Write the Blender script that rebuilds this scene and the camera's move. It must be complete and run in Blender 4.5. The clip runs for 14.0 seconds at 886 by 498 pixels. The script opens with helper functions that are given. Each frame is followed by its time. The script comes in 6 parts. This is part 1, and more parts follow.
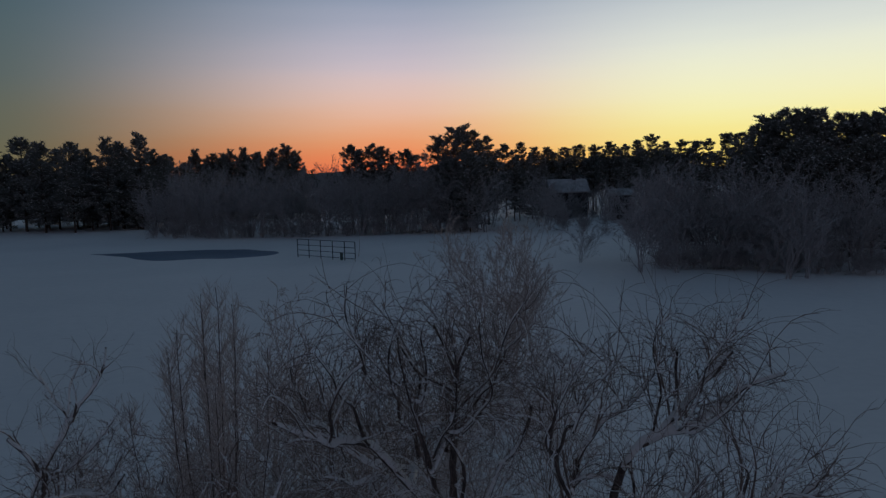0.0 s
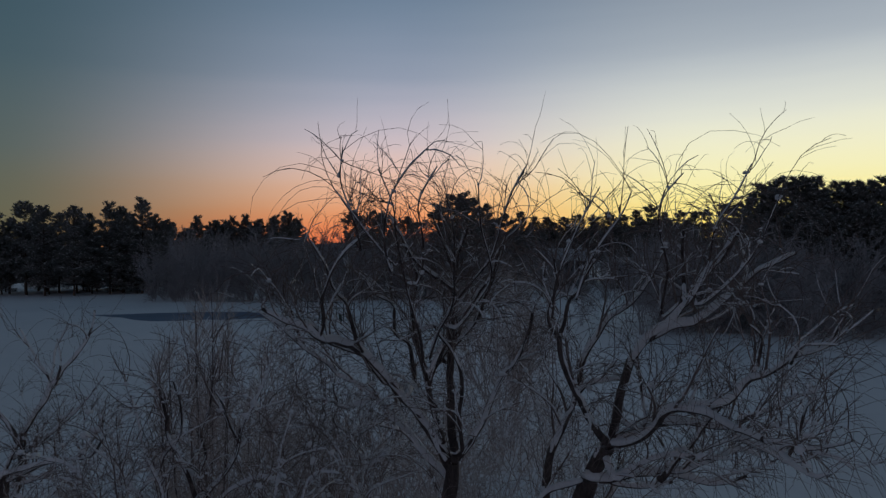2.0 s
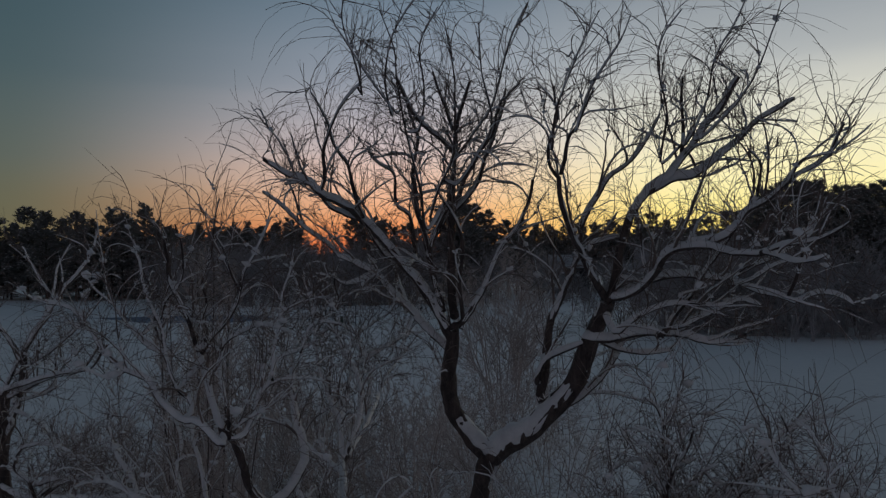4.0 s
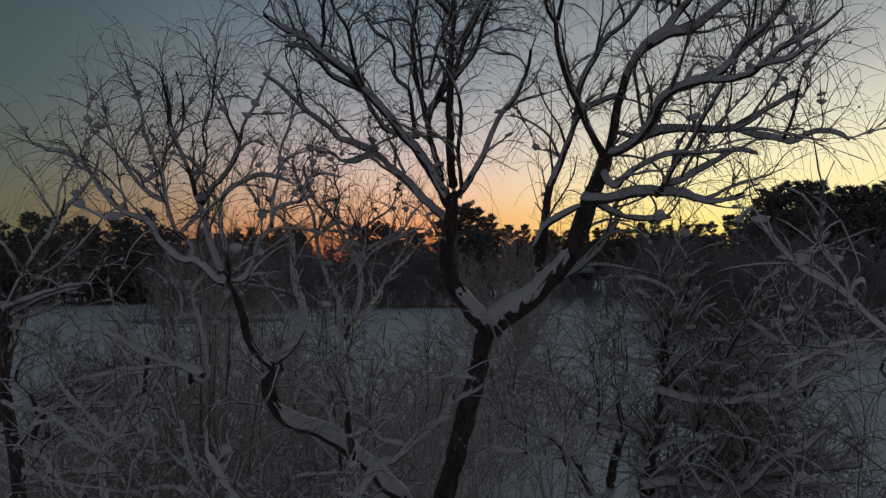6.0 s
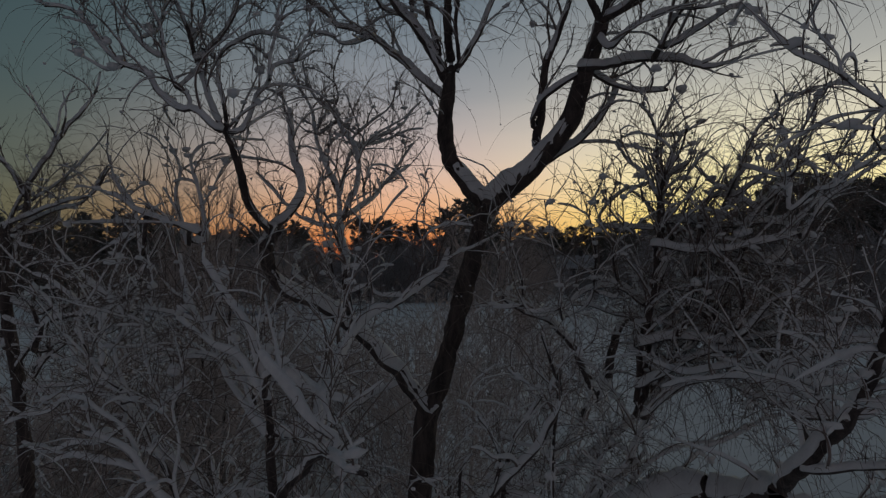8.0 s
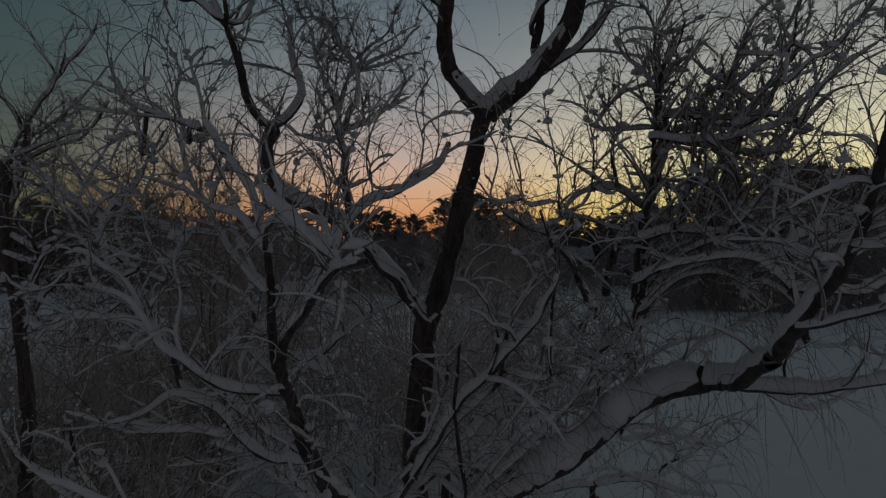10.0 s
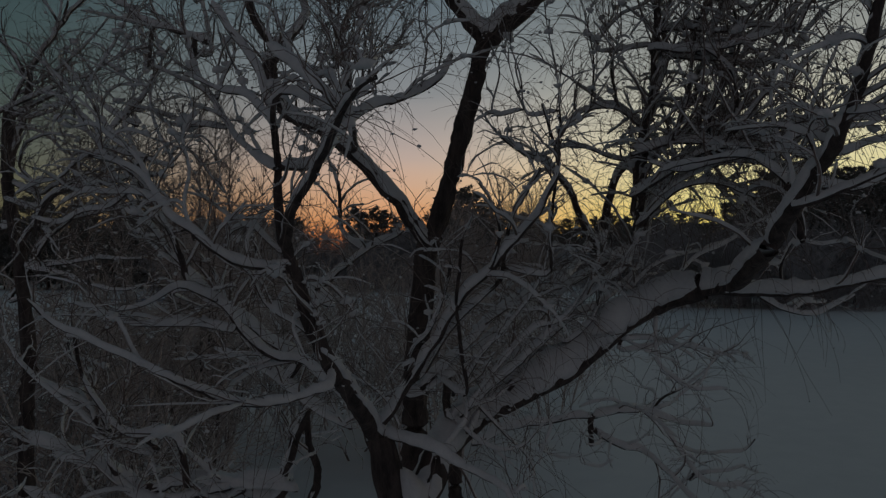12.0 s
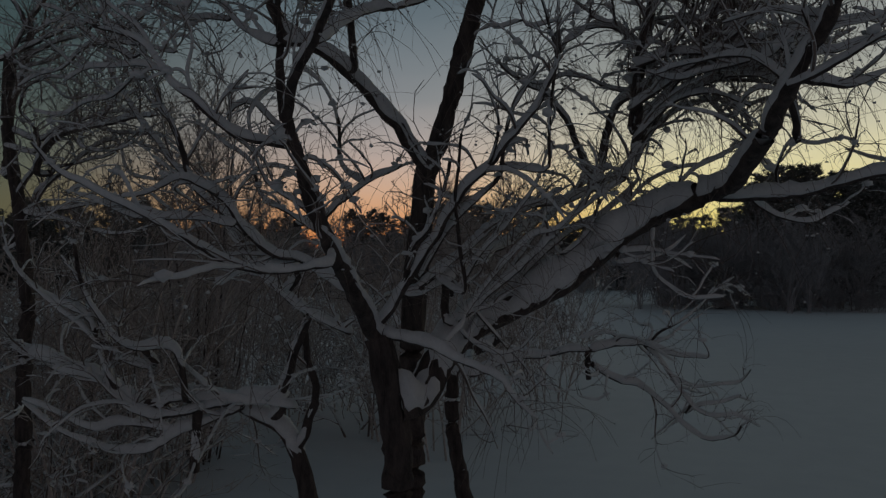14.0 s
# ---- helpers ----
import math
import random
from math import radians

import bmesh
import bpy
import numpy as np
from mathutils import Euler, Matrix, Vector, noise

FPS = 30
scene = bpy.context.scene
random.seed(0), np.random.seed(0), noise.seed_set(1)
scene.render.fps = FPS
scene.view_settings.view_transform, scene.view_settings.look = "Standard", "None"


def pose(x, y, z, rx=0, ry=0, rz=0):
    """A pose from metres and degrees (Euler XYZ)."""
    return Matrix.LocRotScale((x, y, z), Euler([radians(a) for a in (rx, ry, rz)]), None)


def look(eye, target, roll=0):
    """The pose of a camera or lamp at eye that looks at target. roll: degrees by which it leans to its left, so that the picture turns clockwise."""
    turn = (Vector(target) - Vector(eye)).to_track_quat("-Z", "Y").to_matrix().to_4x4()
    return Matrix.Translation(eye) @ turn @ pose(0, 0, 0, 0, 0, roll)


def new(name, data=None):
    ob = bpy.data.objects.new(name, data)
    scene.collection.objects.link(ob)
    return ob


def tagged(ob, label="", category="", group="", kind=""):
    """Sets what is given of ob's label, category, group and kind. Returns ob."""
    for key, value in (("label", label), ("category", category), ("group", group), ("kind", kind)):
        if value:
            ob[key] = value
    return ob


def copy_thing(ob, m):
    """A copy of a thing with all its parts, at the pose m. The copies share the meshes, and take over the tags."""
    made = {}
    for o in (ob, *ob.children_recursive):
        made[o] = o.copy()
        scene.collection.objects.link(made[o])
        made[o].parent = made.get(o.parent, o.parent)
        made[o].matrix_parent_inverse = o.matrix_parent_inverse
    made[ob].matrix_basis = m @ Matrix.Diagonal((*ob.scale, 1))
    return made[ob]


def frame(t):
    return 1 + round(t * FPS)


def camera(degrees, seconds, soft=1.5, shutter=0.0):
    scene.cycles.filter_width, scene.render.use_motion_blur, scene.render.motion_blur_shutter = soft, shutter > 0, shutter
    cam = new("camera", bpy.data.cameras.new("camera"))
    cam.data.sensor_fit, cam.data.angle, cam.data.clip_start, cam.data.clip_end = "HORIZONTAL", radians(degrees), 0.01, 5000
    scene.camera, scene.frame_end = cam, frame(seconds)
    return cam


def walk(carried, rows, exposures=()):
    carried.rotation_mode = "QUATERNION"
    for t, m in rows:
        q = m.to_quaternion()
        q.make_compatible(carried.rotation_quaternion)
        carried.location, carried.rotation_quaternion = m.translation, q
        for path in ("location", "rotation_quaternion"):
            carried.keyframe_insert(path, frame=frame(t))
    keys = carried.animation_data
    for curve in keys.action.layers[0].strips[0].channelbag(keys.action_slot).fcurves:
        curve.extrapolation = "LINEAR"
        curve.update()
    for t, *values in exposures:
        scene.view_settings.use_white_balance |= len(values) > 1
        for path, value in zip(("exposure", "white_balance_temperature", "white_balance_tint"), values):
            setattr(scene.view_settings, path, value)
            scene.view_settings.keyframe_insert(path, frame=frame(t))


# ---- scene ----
cam = camera(64.0, 14.0, soft=1.35)
PATH = [
    (0, (0.289, 0.469, 9.462), (0.136, 2.454, 9.271), -1.38),
    (0.5, (0.287, 0.504, 9.114), (0.135, 2.493, 8.969), -1.18),
    (1, (0.282, 0.525, 8.794), (0.132, 2.518, 8.705), -1.02),
    (1.5, (0.277, 0.536, 8.496), (0.127, 2.530, 8.462), -0.89),
    (2, (0.271, 0.540, 8.224), (0.121, 2.535, 8.237), -0.80),
    (2.2, (0.269, 0.541, 8.122), (0.119, 2.535, 8.150), -0.78),
    (4.5, (0.266, 0.529, 6.948), (0.110, 2.522, 6.996), -0.67),
    (5, (0.270, 0.528, 6.691), (0.112, 2.521, 6.748), -0.68),
    (5.5, (0.276, 0.530, 6.447), (0.116, 2.522, 6.511), -0.69),
    (6, (0.282, 0.532, 6.205), (0.120, 2.524, 6.274), -0.71),
    (6.5, (0.289, 0.535, 5.962), (0.125, 2.527, 6.035), -0.72),
    (7, (0.295, 0.539, 5.727), (0.129, 2.531, 5.800), -0.73),
    (7.5, (0.301, 0.543, 5.510), (0.133, 2.534, 5.581), -0.74),
    (8, (0.305, 0.545, 5.298), (0.136, 2.537, 5.366), -0.74),
    (10.5, (0.291, 0.526, 4.526), (0.127, 2.519, 4.575), -0.63),
    (11, (0.282, 0.514, 4.376), (0.121, 2.507, 4.425), -0.58),
    (11.5, (0.271, 0.500, 4.225), (0.113, 2.493, 4.277), -0.52),
    (12, (0.261, 0.486, 4.078), (0.105, 2.479, 4.134), -0.46),
    (12.5, (0.251, 0.473, 3.930), (0.098, 2.466, 3.991), -0.39),
    (13, (0.244, 0.464, 3.766), (0.094, 2.457, 3.833), -0.31),
    (13.5, (0.242, 0.461, 3.604), (0.094, 2.455, 3.675), -0.23),
    (14, (0.248, 0.470, 3.452), (0.100, 2.463, 3.525), -0.15),
]
walk(cam, [(t, look(e, g, r)) for t, e, g, r in PATH],
     ((0, 0.0, 5550, 10), (2.2, 0.0, 5750, 10), (5, 0.06, 6500, 10), (7.5, -0.05, 6800, 10), (10.5, -0.44, 6850, 6), (14, -0.43, 6850, 5)))

# ---- light: a clear dusk sky, no sun above the horizon ----
def dusk_world():
    w = bpy.data.worlds.new("dusk_sky")
    scene.world = w
    w.use_nodes = True
    nt = w.node_tree
    nt.nodes.clear()
    N, K = nt.nodes.new, nt.links.new
    out, bg = N("ShaderNodeOutputWorld"), N("ShaderNodeBackground")
    tc, sep = N("ShaderNodeTexCoord"), N("ShaderNodeSeparateXYZ")
    K(tc.outputs["Generated"], sep.inputs[0])

    def math_node(op, a, b=None):
        m = N("ShaderNodeMath")
        m.operation = op
        for i, v in enumerate((a, b)):
            if v is None:
                continue
            if isinstance(v, (int, float)):
                m.inputs[i].default_value = v
            else:
                K(v, m.inputs[i])
        return m.outputs[0]

    az = math_node("ARCTAN2", sep.outputs[0], sep.outputs[1])
    el = math_node("ARCSINE", sep.outputs[2])
    # thin streaks of cloud low on the bright side bend the bands a little
    noi = N("ShaderNodeTexNoise")
    mp = N("ShaderNodeMapping")
    mp.inputs["Scale"].default_value = (2.0, 2.0, 26.0)
    K(tc.outputs["Generated"], mp.inputs[0])
    K(mp.outputs[0], noi.inputs[0])
    noi.inputs["Scale"].default_value = 1.3
    noi.inputs["Detail"].default_value = 4
    wob = math_node("MULTIPLY", math_node("SUBTRACT", noi.outputs[0], 0.5), 0.02)
    e01 = math_node("DIVIDE", math_node("ADD", el, wob), math.pi / 2)

    def ramp(stops):
        r = N("ShaderNodeValToRGB")
        r.color_ramp.interpolation = "B_SPLINE"
        els = r.color_ramp.elements
        while len(els) < len(stops):
            els.new(0.5)
        for e, (deg, c) in zip(els, stops):
            e.position = max(0.0, deg / 90)
            e.color = (*c, 1)
        K(e01, r.inputs[0])
        return r.outputs[0]

    def spread(a0, a1):
        m = N("ShaderNodeMapRange")
        m.interpolation_type = "SMOOTHSTEP"
        K(az, m.inputs[0])
        m.inputs[1].default_value, m.inputs[2].default_value = a0, a1
        return m.outputs[0]

    def mix(f, a, b):
        m = N("ShaderNodeMix")
        m.data_type = "RGBA"
        K(f, m.inputs[0])
        K(a, m.inputs[6])
        K(b, m.inputs[7])
        return m.outputs[2]

    dark = ramp(SKY["dark"])
    west = ramp(SKY["west"])
    mid = ramp(SKY["mid"])
    glow = ramp(SKY["glow"])
    c = mix(spread(-1.5, -0.62), dark, west)
    c = mix(spread(-0.66, -0.13), c, mid)
    c = mix(spread(-0.15, 0.30), c, glow)
    c = mix(spread(0.5, 1.6), c, dark)
    K(c, bg.inputs[0])
    bg.inputs[1].default_value = 1.0
    K(bg.outputs[0], out.inputs[0])


# colours of the sky by elevation in degrees, in four directions
SKY = {
    "dark": [(0, (0.16, 0.13, 0.135)), (9, (0.18, 0.135, 0.15)), (20, (0.095, 0.10, 0.125)), (40, (0.038, 0.054, 0.070)), (90, (0.023, 0.0425, 0.058))],
    "west": [(0, (0.155, 0.115, 0.04)), (3, (0.145, 0.125, 0.06)), (8, (0.105, 0.125, 0.105)), (15, (0.062, 0.10, 0.112)), (30, (0.03, 0.064, 0.086)), (90, (0.023, 0.0425, 0.058))],
    "mid": [(0, (0.92, 0.12, 0.04)), (1.6, (0.90, 0.20, 0.06)), (3.6, (0.84, 0.34, 0.12)), (6, (0.86, 0.52, 0.34)), (9, (0.66, 0.53, 0.51)), (14, (0.28, 0.32, 0.37)), (24, (0.085, 0.14, 0.19)), (45, (0.034, 0.059, 0.086)), (90, (0.023, 0.0425, 0.058))],
    "glow": [(0, (1.0, 0.55, 0.06)), (3, (1.0, 0.80, 0.20)), (6, (1.0, 0.88, 0.44)), (10, (0.85, 0.80, 0.62)), (15, (0.41, 0.43, 0.44)), (24, (0.13, 0.165, 0.20)), (45, (0.038, 0.062, 0.086)), (90, (0.023, 0.0425, 0.058))],
}
dusk_world()


# ---- materials ----
def material(name, rough=0.8):
    m = bpy.data.materials.new(name)
    m.use_nodes = True
    b = m.node_tree.nodes["Principled BSDF"]
    b.inputs["Roughness"].default_value = rough
    return m, m.node_tree, b


def noisy(name, c0, c1, scale, rough=0.8, bump=0.3, dist=0.01, stretch=(1, 1, 1), c2=None, island=False, fine=6.0):
    """Two colours mixed by noise at two scales, with bump from the finer one."""
    m, nt, b = material(name, rough)
    N, K = nt.nodes.new, nt.links.new
    tc, mp = N("ShaderNodeTexCoord"), N("ShaderNodeMapping")
    mp.inputs["Scale"].default_value = stretch
    K(tc.outputs["Object"], mp.inputs[0])
    n1, n2 = N("ShaderNodeTexNoise"), N("ShaderNodeTexNoise")
    for n, s in ((n1, scale), (n2, scale * fine)):
        n.inputs["Scale"].default_value = s
        n.inputs["Detail"].default_value = 5
        K(mp.outputs[0], n.inputs[0])
    ad = N("ShaderNodeMath")
    ad.operation = "MULTIPLY_ADD"
    K(n2.outputs[0], ad.inputs[0])
    ad.inputs[1].default_value = 0.5
    K(n1.outputs[0], ad.inputs[2])
    rp = N("ShaderNodeValToRGB")
    rp.color_ramp.elements[0].position, rp.color_ramp.elements[1].position = 0.55, 0.95
    rp.color_ramp.elements[0].color, rp.color_ramp.elements[1].color = (*c0, 1), (*c1, 1)
    K(ad.outputs[0], rp.inputs[0])
    col = rp.outputs[0]
    if c2:
        geo, oi = N("ShaderNodeNewGeometry"), N("ShaderNodeObjectInfo")
        mx = N("ShaderNodeMix")
        mx.data_type = "RGBA"
        fac = N("ShaderNodeMath")
        fac.operation = "MULTIPLY"
        fac.inputs[1].default_value = 0.8
        K(geo.outputs["Random Per Island"] if island else oi.outputs["Random"], fac.inputs[0])
        K(fac.outputs[0], mx.inputs[0])
        K(col, mx.inputs[6])
        mx.inputs[7].default_value = (*c2, 1)
        col = mx.outputs[2]
    K(col, b.inputs["Base Color"])
    if bump:
        bp = N("ShaderNodeBump")
        bp.inputs["Strength"].default_value, bp.inputs["Distance"].default_value = bump, dist
        K(ad.outputs[0], bp.inputs["Height"])
        K(bp.outputs[0], b.inputs["Normal"])
    return m


SNOW_GROUND = noisy("field_snow", (0.73, 0.745, 0.765), (0.82, 0.83, 0.845), 0.05, 0.7, 0.5, 0.06, fine=30)
SNOW = noisy("branch_snow", (0.66, 0.67, 0.69), (0.80, 0.81, 0.82), 9.0, 0.65, 0.5, 0.01)
FROST_TWIG = noisy("frosted_twigs", (0.34, 0.29, 0.27), (0.66, 0.60, 0.57), 14.0, 0.8, 0.0)
BARK = noisy("dark_bark", (0.04, 0.032, 0.032), (0.125, 0.098, 0.09), 10.0, 0.9, 1.0, 0.02, stretch=(2.2, 2.2, 0.5))
TWIG = noisy("bare_twigs", (0.12, 0.095, 0.085), (0.27, 0.215, 0.195), 14.0, 0.85, 0.0)
NEEDLE = noisy("pine_needles", (0.10, 0.115, 0.095), (0.19, 0.20, 0.17), 0.5, 0.7, 0.0, c2=(0.26, 0.26, 0.27), island=True)
PINE_BARK = noisy("pine_bark", (0.05, 0.038, 0.03), (0.12, 0.09, 0.07), 4.0, 0.9, 0.6, 0.03, stretch=(2, 2, 0.5))
BRUSH = noisy("thicket_twigs", (0.21, 0.20, 0.205), (0.50, 0.50, 0.52), 0.8, 0.85, 0.0, c2=(0.36, 0.35, 0.36), island=True)
ICE = noisy("wet_grey_ice", (0.035, 0.065, 0.14), (0.075, 0.115, 0.21), 0.12, 0.5, 0.2, 0.02)
STEEL = noisy("painted_steel", (0.03, 0.05, 0.06), (0.06, 0.08, 0.09), 6.0, 0.55, 0.1, 0.002)
BOXGREEN = noisy("green_box_paint", (0.02, 0.05, 0.045), (0.04, 0.07, 0.06), 8.0, 0.5, 0.0)
SIDING = noisy("dark_siding", (0.05, 0.05, 0.055), (0.09, 0.085, 0.085), 1.5, 0.8, 0.3, 0.01, stretch=(0.3, 0.3, 6))
ROOFSNOW = noisy("roof_snow", (0.30, 0.31, 0.33), (0.55, 0.56, 0.58), 0.6, 0.7, 0.3, 0.03)
GLASS, _, _b = material("window_glass", 0.08)
_b.inputs["Base Color"].default_value = (0.03, 0.035, 0.04, 1)
FARWOOD = noisy("far_woods", (0.025, 0.028, 0.03), (0.06, 0.06, 0.06), 0.02, 0.9, 1.0, 3.0)


# ---- mesh helpers ----
def mesh_of(name, verts, faces, mat, smooth=True):
    """verts (n, 3) and quads or triangles (m, k) as arrays."""
    me = bpy.data.meshes.new(name)
    verts, faces = np.asarray(verts, np.float32), np.asarray(faces, np.int32)
    k = faces.shape[1]
    me.vertices.add(len(verts))
    me.vertices.foreach_set("co", verts.ravel())
    me.loops.add(faces.size)
    me.loops.foreach_set("vertex_index", faces.ravel())
    me.polygons.add(len(faces))
    me.polygons.foreach_set("loop_start", np.arange(0, faces.size, k, dtype=np.int32))
    me.polygons.foreach_set("use_smooth", np.full(len(faces), smooth))
    me.update(calc_edges=True)
    me.materials.append(mat)
    return me


def under(name, me, parent, label="", kind=""):
    ob = new(name, me)
    ob.parent = parent
    return tagged(ob, label, kind=kind)


def part(name, bm, mat, parent, label=""):
    me = bpy.data.meshes.new(name)
    bm.to_mesh(me)
    bm.free()
    me.materials.append(mat)
    return under(name, me, parent, label)


def box(bm, lo, hi, bevel=0.0):
    lo, hi = Vector(lo), Vector(hi)
    g = bmesh.ops.create_cube(bm, size=1, matrix=Matrix.Translation((lo + hi) / 2) @ Matrix.Diagonal((*(hi - lo), 1)))
    if bevel:
        bmesh.ops.bevel(bm, geom=list({e for v in g["verts"] for e in v.link_edges}), offset=bevel, segments=2, affect="EDGES")
    return bm


class Sticks:
    """Collects tapered, bent sticks and sweeps them all at once."""

    def __init__(self):
        self.rows = {}

    def add(self, pts, radii):
        self.rows.setdefault(len(pts), []).append((np.asarray(pts, float), np.asarray(radii, float)))

    def swept(self, sides, section=None):
        V, F, base = [], [], 0
        for n, rows in self.rows.items():
            P = np.stack([p for p, _ in rows])
            R = np.stack([r for _, r in rows])
            T = np.gradient(P, axis=1)
            T /= np.linalg.norm(T, axis=2, keepdims=True) + 1e-9
            U = np.cross(T, (0.0, 0.0, 1.0))
            U += np.array((0.02, 0.013, 0.0))
            U /= np.linalg.norm(U, axis=2, keepdims=True)
            W = np.cross(U, T)
            W /= np.linalg.norm(W, axis=2, keepdims=True) + 1e-9
            if section is None:
                a = np.arange(sides) * 2 * math.pi / sides
                ring = P[:, :, None] + R[:, :, None, None] * (np.cos(a)[:, None] * U[:, :, None] + np.sin(a)[:, None] * W[:, :, None])
            else:
                ring = section(P, R, T, U, W, sides)
            m = len(rows)
            V.append(ring.reshape(-1, 3))
            i = np.arange(m)[:, None, None] * n * sides + np.arange(n - 1)[None, :, None] * sides
            j = np.arange(sides)
            q = np.stack([i + j, i + (j + 1) % sides, i + sides + (j + 1) % sides, i + sides + j], -1)
            F.append(base + q.reshape(-1, 4))
            base += m * n * sides
        return np.concatenate(V), np.concatenate(F)


def bark_section(gen):
    """A round stem with furrows and swellings that run along it."""
    def section(P, R, T, U, W, sides):
        m, n = R.shape
        a = np.arange(sides) * 2 * math.pi / sides
        furrow = gen.normal(0, 0.07, (m, 1, sides))
        local = gen.normal(0, 0.09, (m, n, sides))
        for _ in range(2):
            local = 0.25 * np.roll(local, 1, 1) + 0.5 * local + 0.25 * np.roll(local, -1, 1)
        k = R[..., None] * (1 + furrow + local)
        return P[:, :, None] + (k * np.cos(a))[..., None] * U[:, :, None] + (k * np.sin(a))[..., None] * W[:, :, None]
    return section


def snow_section(depth, gen, cover=1.0, wind=(0.0, 0.0)):
    """A ridge of snow along the upper and windward side of a stick, thick where it lies flat, with bare gaps."""
    fall = np.array((wind[0], wind[1], 1.0))
    fall /= np.linalg.norm(fall)

    def section(P, R, T, U, W, sides):
        W = fall - (T @ fall)[..., None] * T
        flat = np.linalg.norm(W, axis=-1)
        W = W / np.maximum(flat, 1e-4)[..., None]
        U = np.cross(T, W)
        m, n = R.shape
        lump, gap = gen.random((m, n)), gen.random((m, n))
        for _ in range(2):
            lump = 0.25 * np.roll(lump, 1, 1) + 0.5 * lump + 0.25 * np.roll(lump, -1, 1)
            gap = 0.25 * np.roll(gap, 1, 1) + 0.5 * gap + 0.25 * np.roll(gap, -1, 1)
        gap = 0.5 + (gap - 0.5) * 1.9
        s = depth * (np.minimum(1.05, 0.30 + R / 0.03) + np.clip((R - 0.045) / 0.04, 0, 1)) * (0.05 + 0.95 * flat ** 1.6) * (0.1 + 1.8 * lump)
        bare = (gap > cover) | (flat < 0.20 + 0.24 * np.clip(R / 0.06, 0, 1))
        s = np.where(bare, 0.0, s)
        for _ in range(2):
            s[:, 1:-1] = 0.25 * s[:, :-2] + 0.5 * s[:, 1:-1] + 0.25 * s[:, 2:]
        s = np.where(s < 0.12 * R, -0.4 * R, s)
        s[:, 0] = np.minimum(s[:, 0], 0)
        s[:, -1] *= 0.3
        wide = np.where(s > 0, R + 0.22 * s, R * 0.5)
        high = np.where(s > 0, R * 0.75 + s, R * 0.4)
        a = np.arange(sides) / (sides - 1) * math.pi * 1.24 - math.pi * 0.12
        up = np.maximum(np.sin(a), -0.1)
        rough = 1 + 0.10 * gen.normal(0, 1, (m, n, sides)) * (s > 0)[..., None]
        out = wide[..., None] * np.cos(a) * rough
        rise = high[..., None] * up * (0.5 + 0.5 * rough)
        return P[:, :, None] + out[..., None] * U[:, :, None] + rise[..., None] * W[:, :, None]
    return section


def smooth_line(pts, n):
    """n points along a smooth curve through a few guide points."""
    p = np.asarray(pts, float)
    # long spans are halved, so that the curve does not swing out past them
    while True:
        gaps = np.linalg.norm(np.diff(p, axis=0), axis=1)
        k = gaps.argmax()
        if gaps[k] < 0.5:
            break
        p = np.insert(p, k + 1, (p[k] + p[k + 1]) / 2, axis=0)
    p = np.vstack([2 * p[0] - p[1], p, 2 * p[-1] - p[-2]])
    out = []
    seg = len(p) - 3
    # even steps along the length
    far = np.concatenate([[0], np.cumsum(np.linalg.norm(np.diff(p[1:-1], axis=0), axis=1))])
    for u in np.minimum(np.interp(np.linspace(0, far[-1], n), far, np.arange(seg + 1)), seg - 1e-6):
        i = int(u)
        f = u - i
        a, b, c, d = p[i:i + 4]
        out.append(0.5 * (2 * b + (c - a) * f + (2 * a - 5 * b + 4 * c - d) * f * f + (3 * b - a - 3 * c + d) * f ** 3))
    return np.array(out)


def unit(v):
    return v / (np.linalg.norm(v) + 1e-9)


def wander(gen, p, d, length, n, curl, lift, droop=0.0):
    """A crooked shoot of n points from p along d: it keeps bending one way, lifts at first and droops at the end."""
    pts = [np.array(p, float)]
    d = unit(np.array(d, float))
    bend = gen.normal(0, curl * 0.62, 3)
    for k in range(n - 1):
        d = unit(d + bend + gen.normal(0, curl * 0.42, 3) + np.array((0, 0, lift - droop * k / n)))
        pts.append(pts[-1] + d * length / (n - 1))
    return np.array(pts)


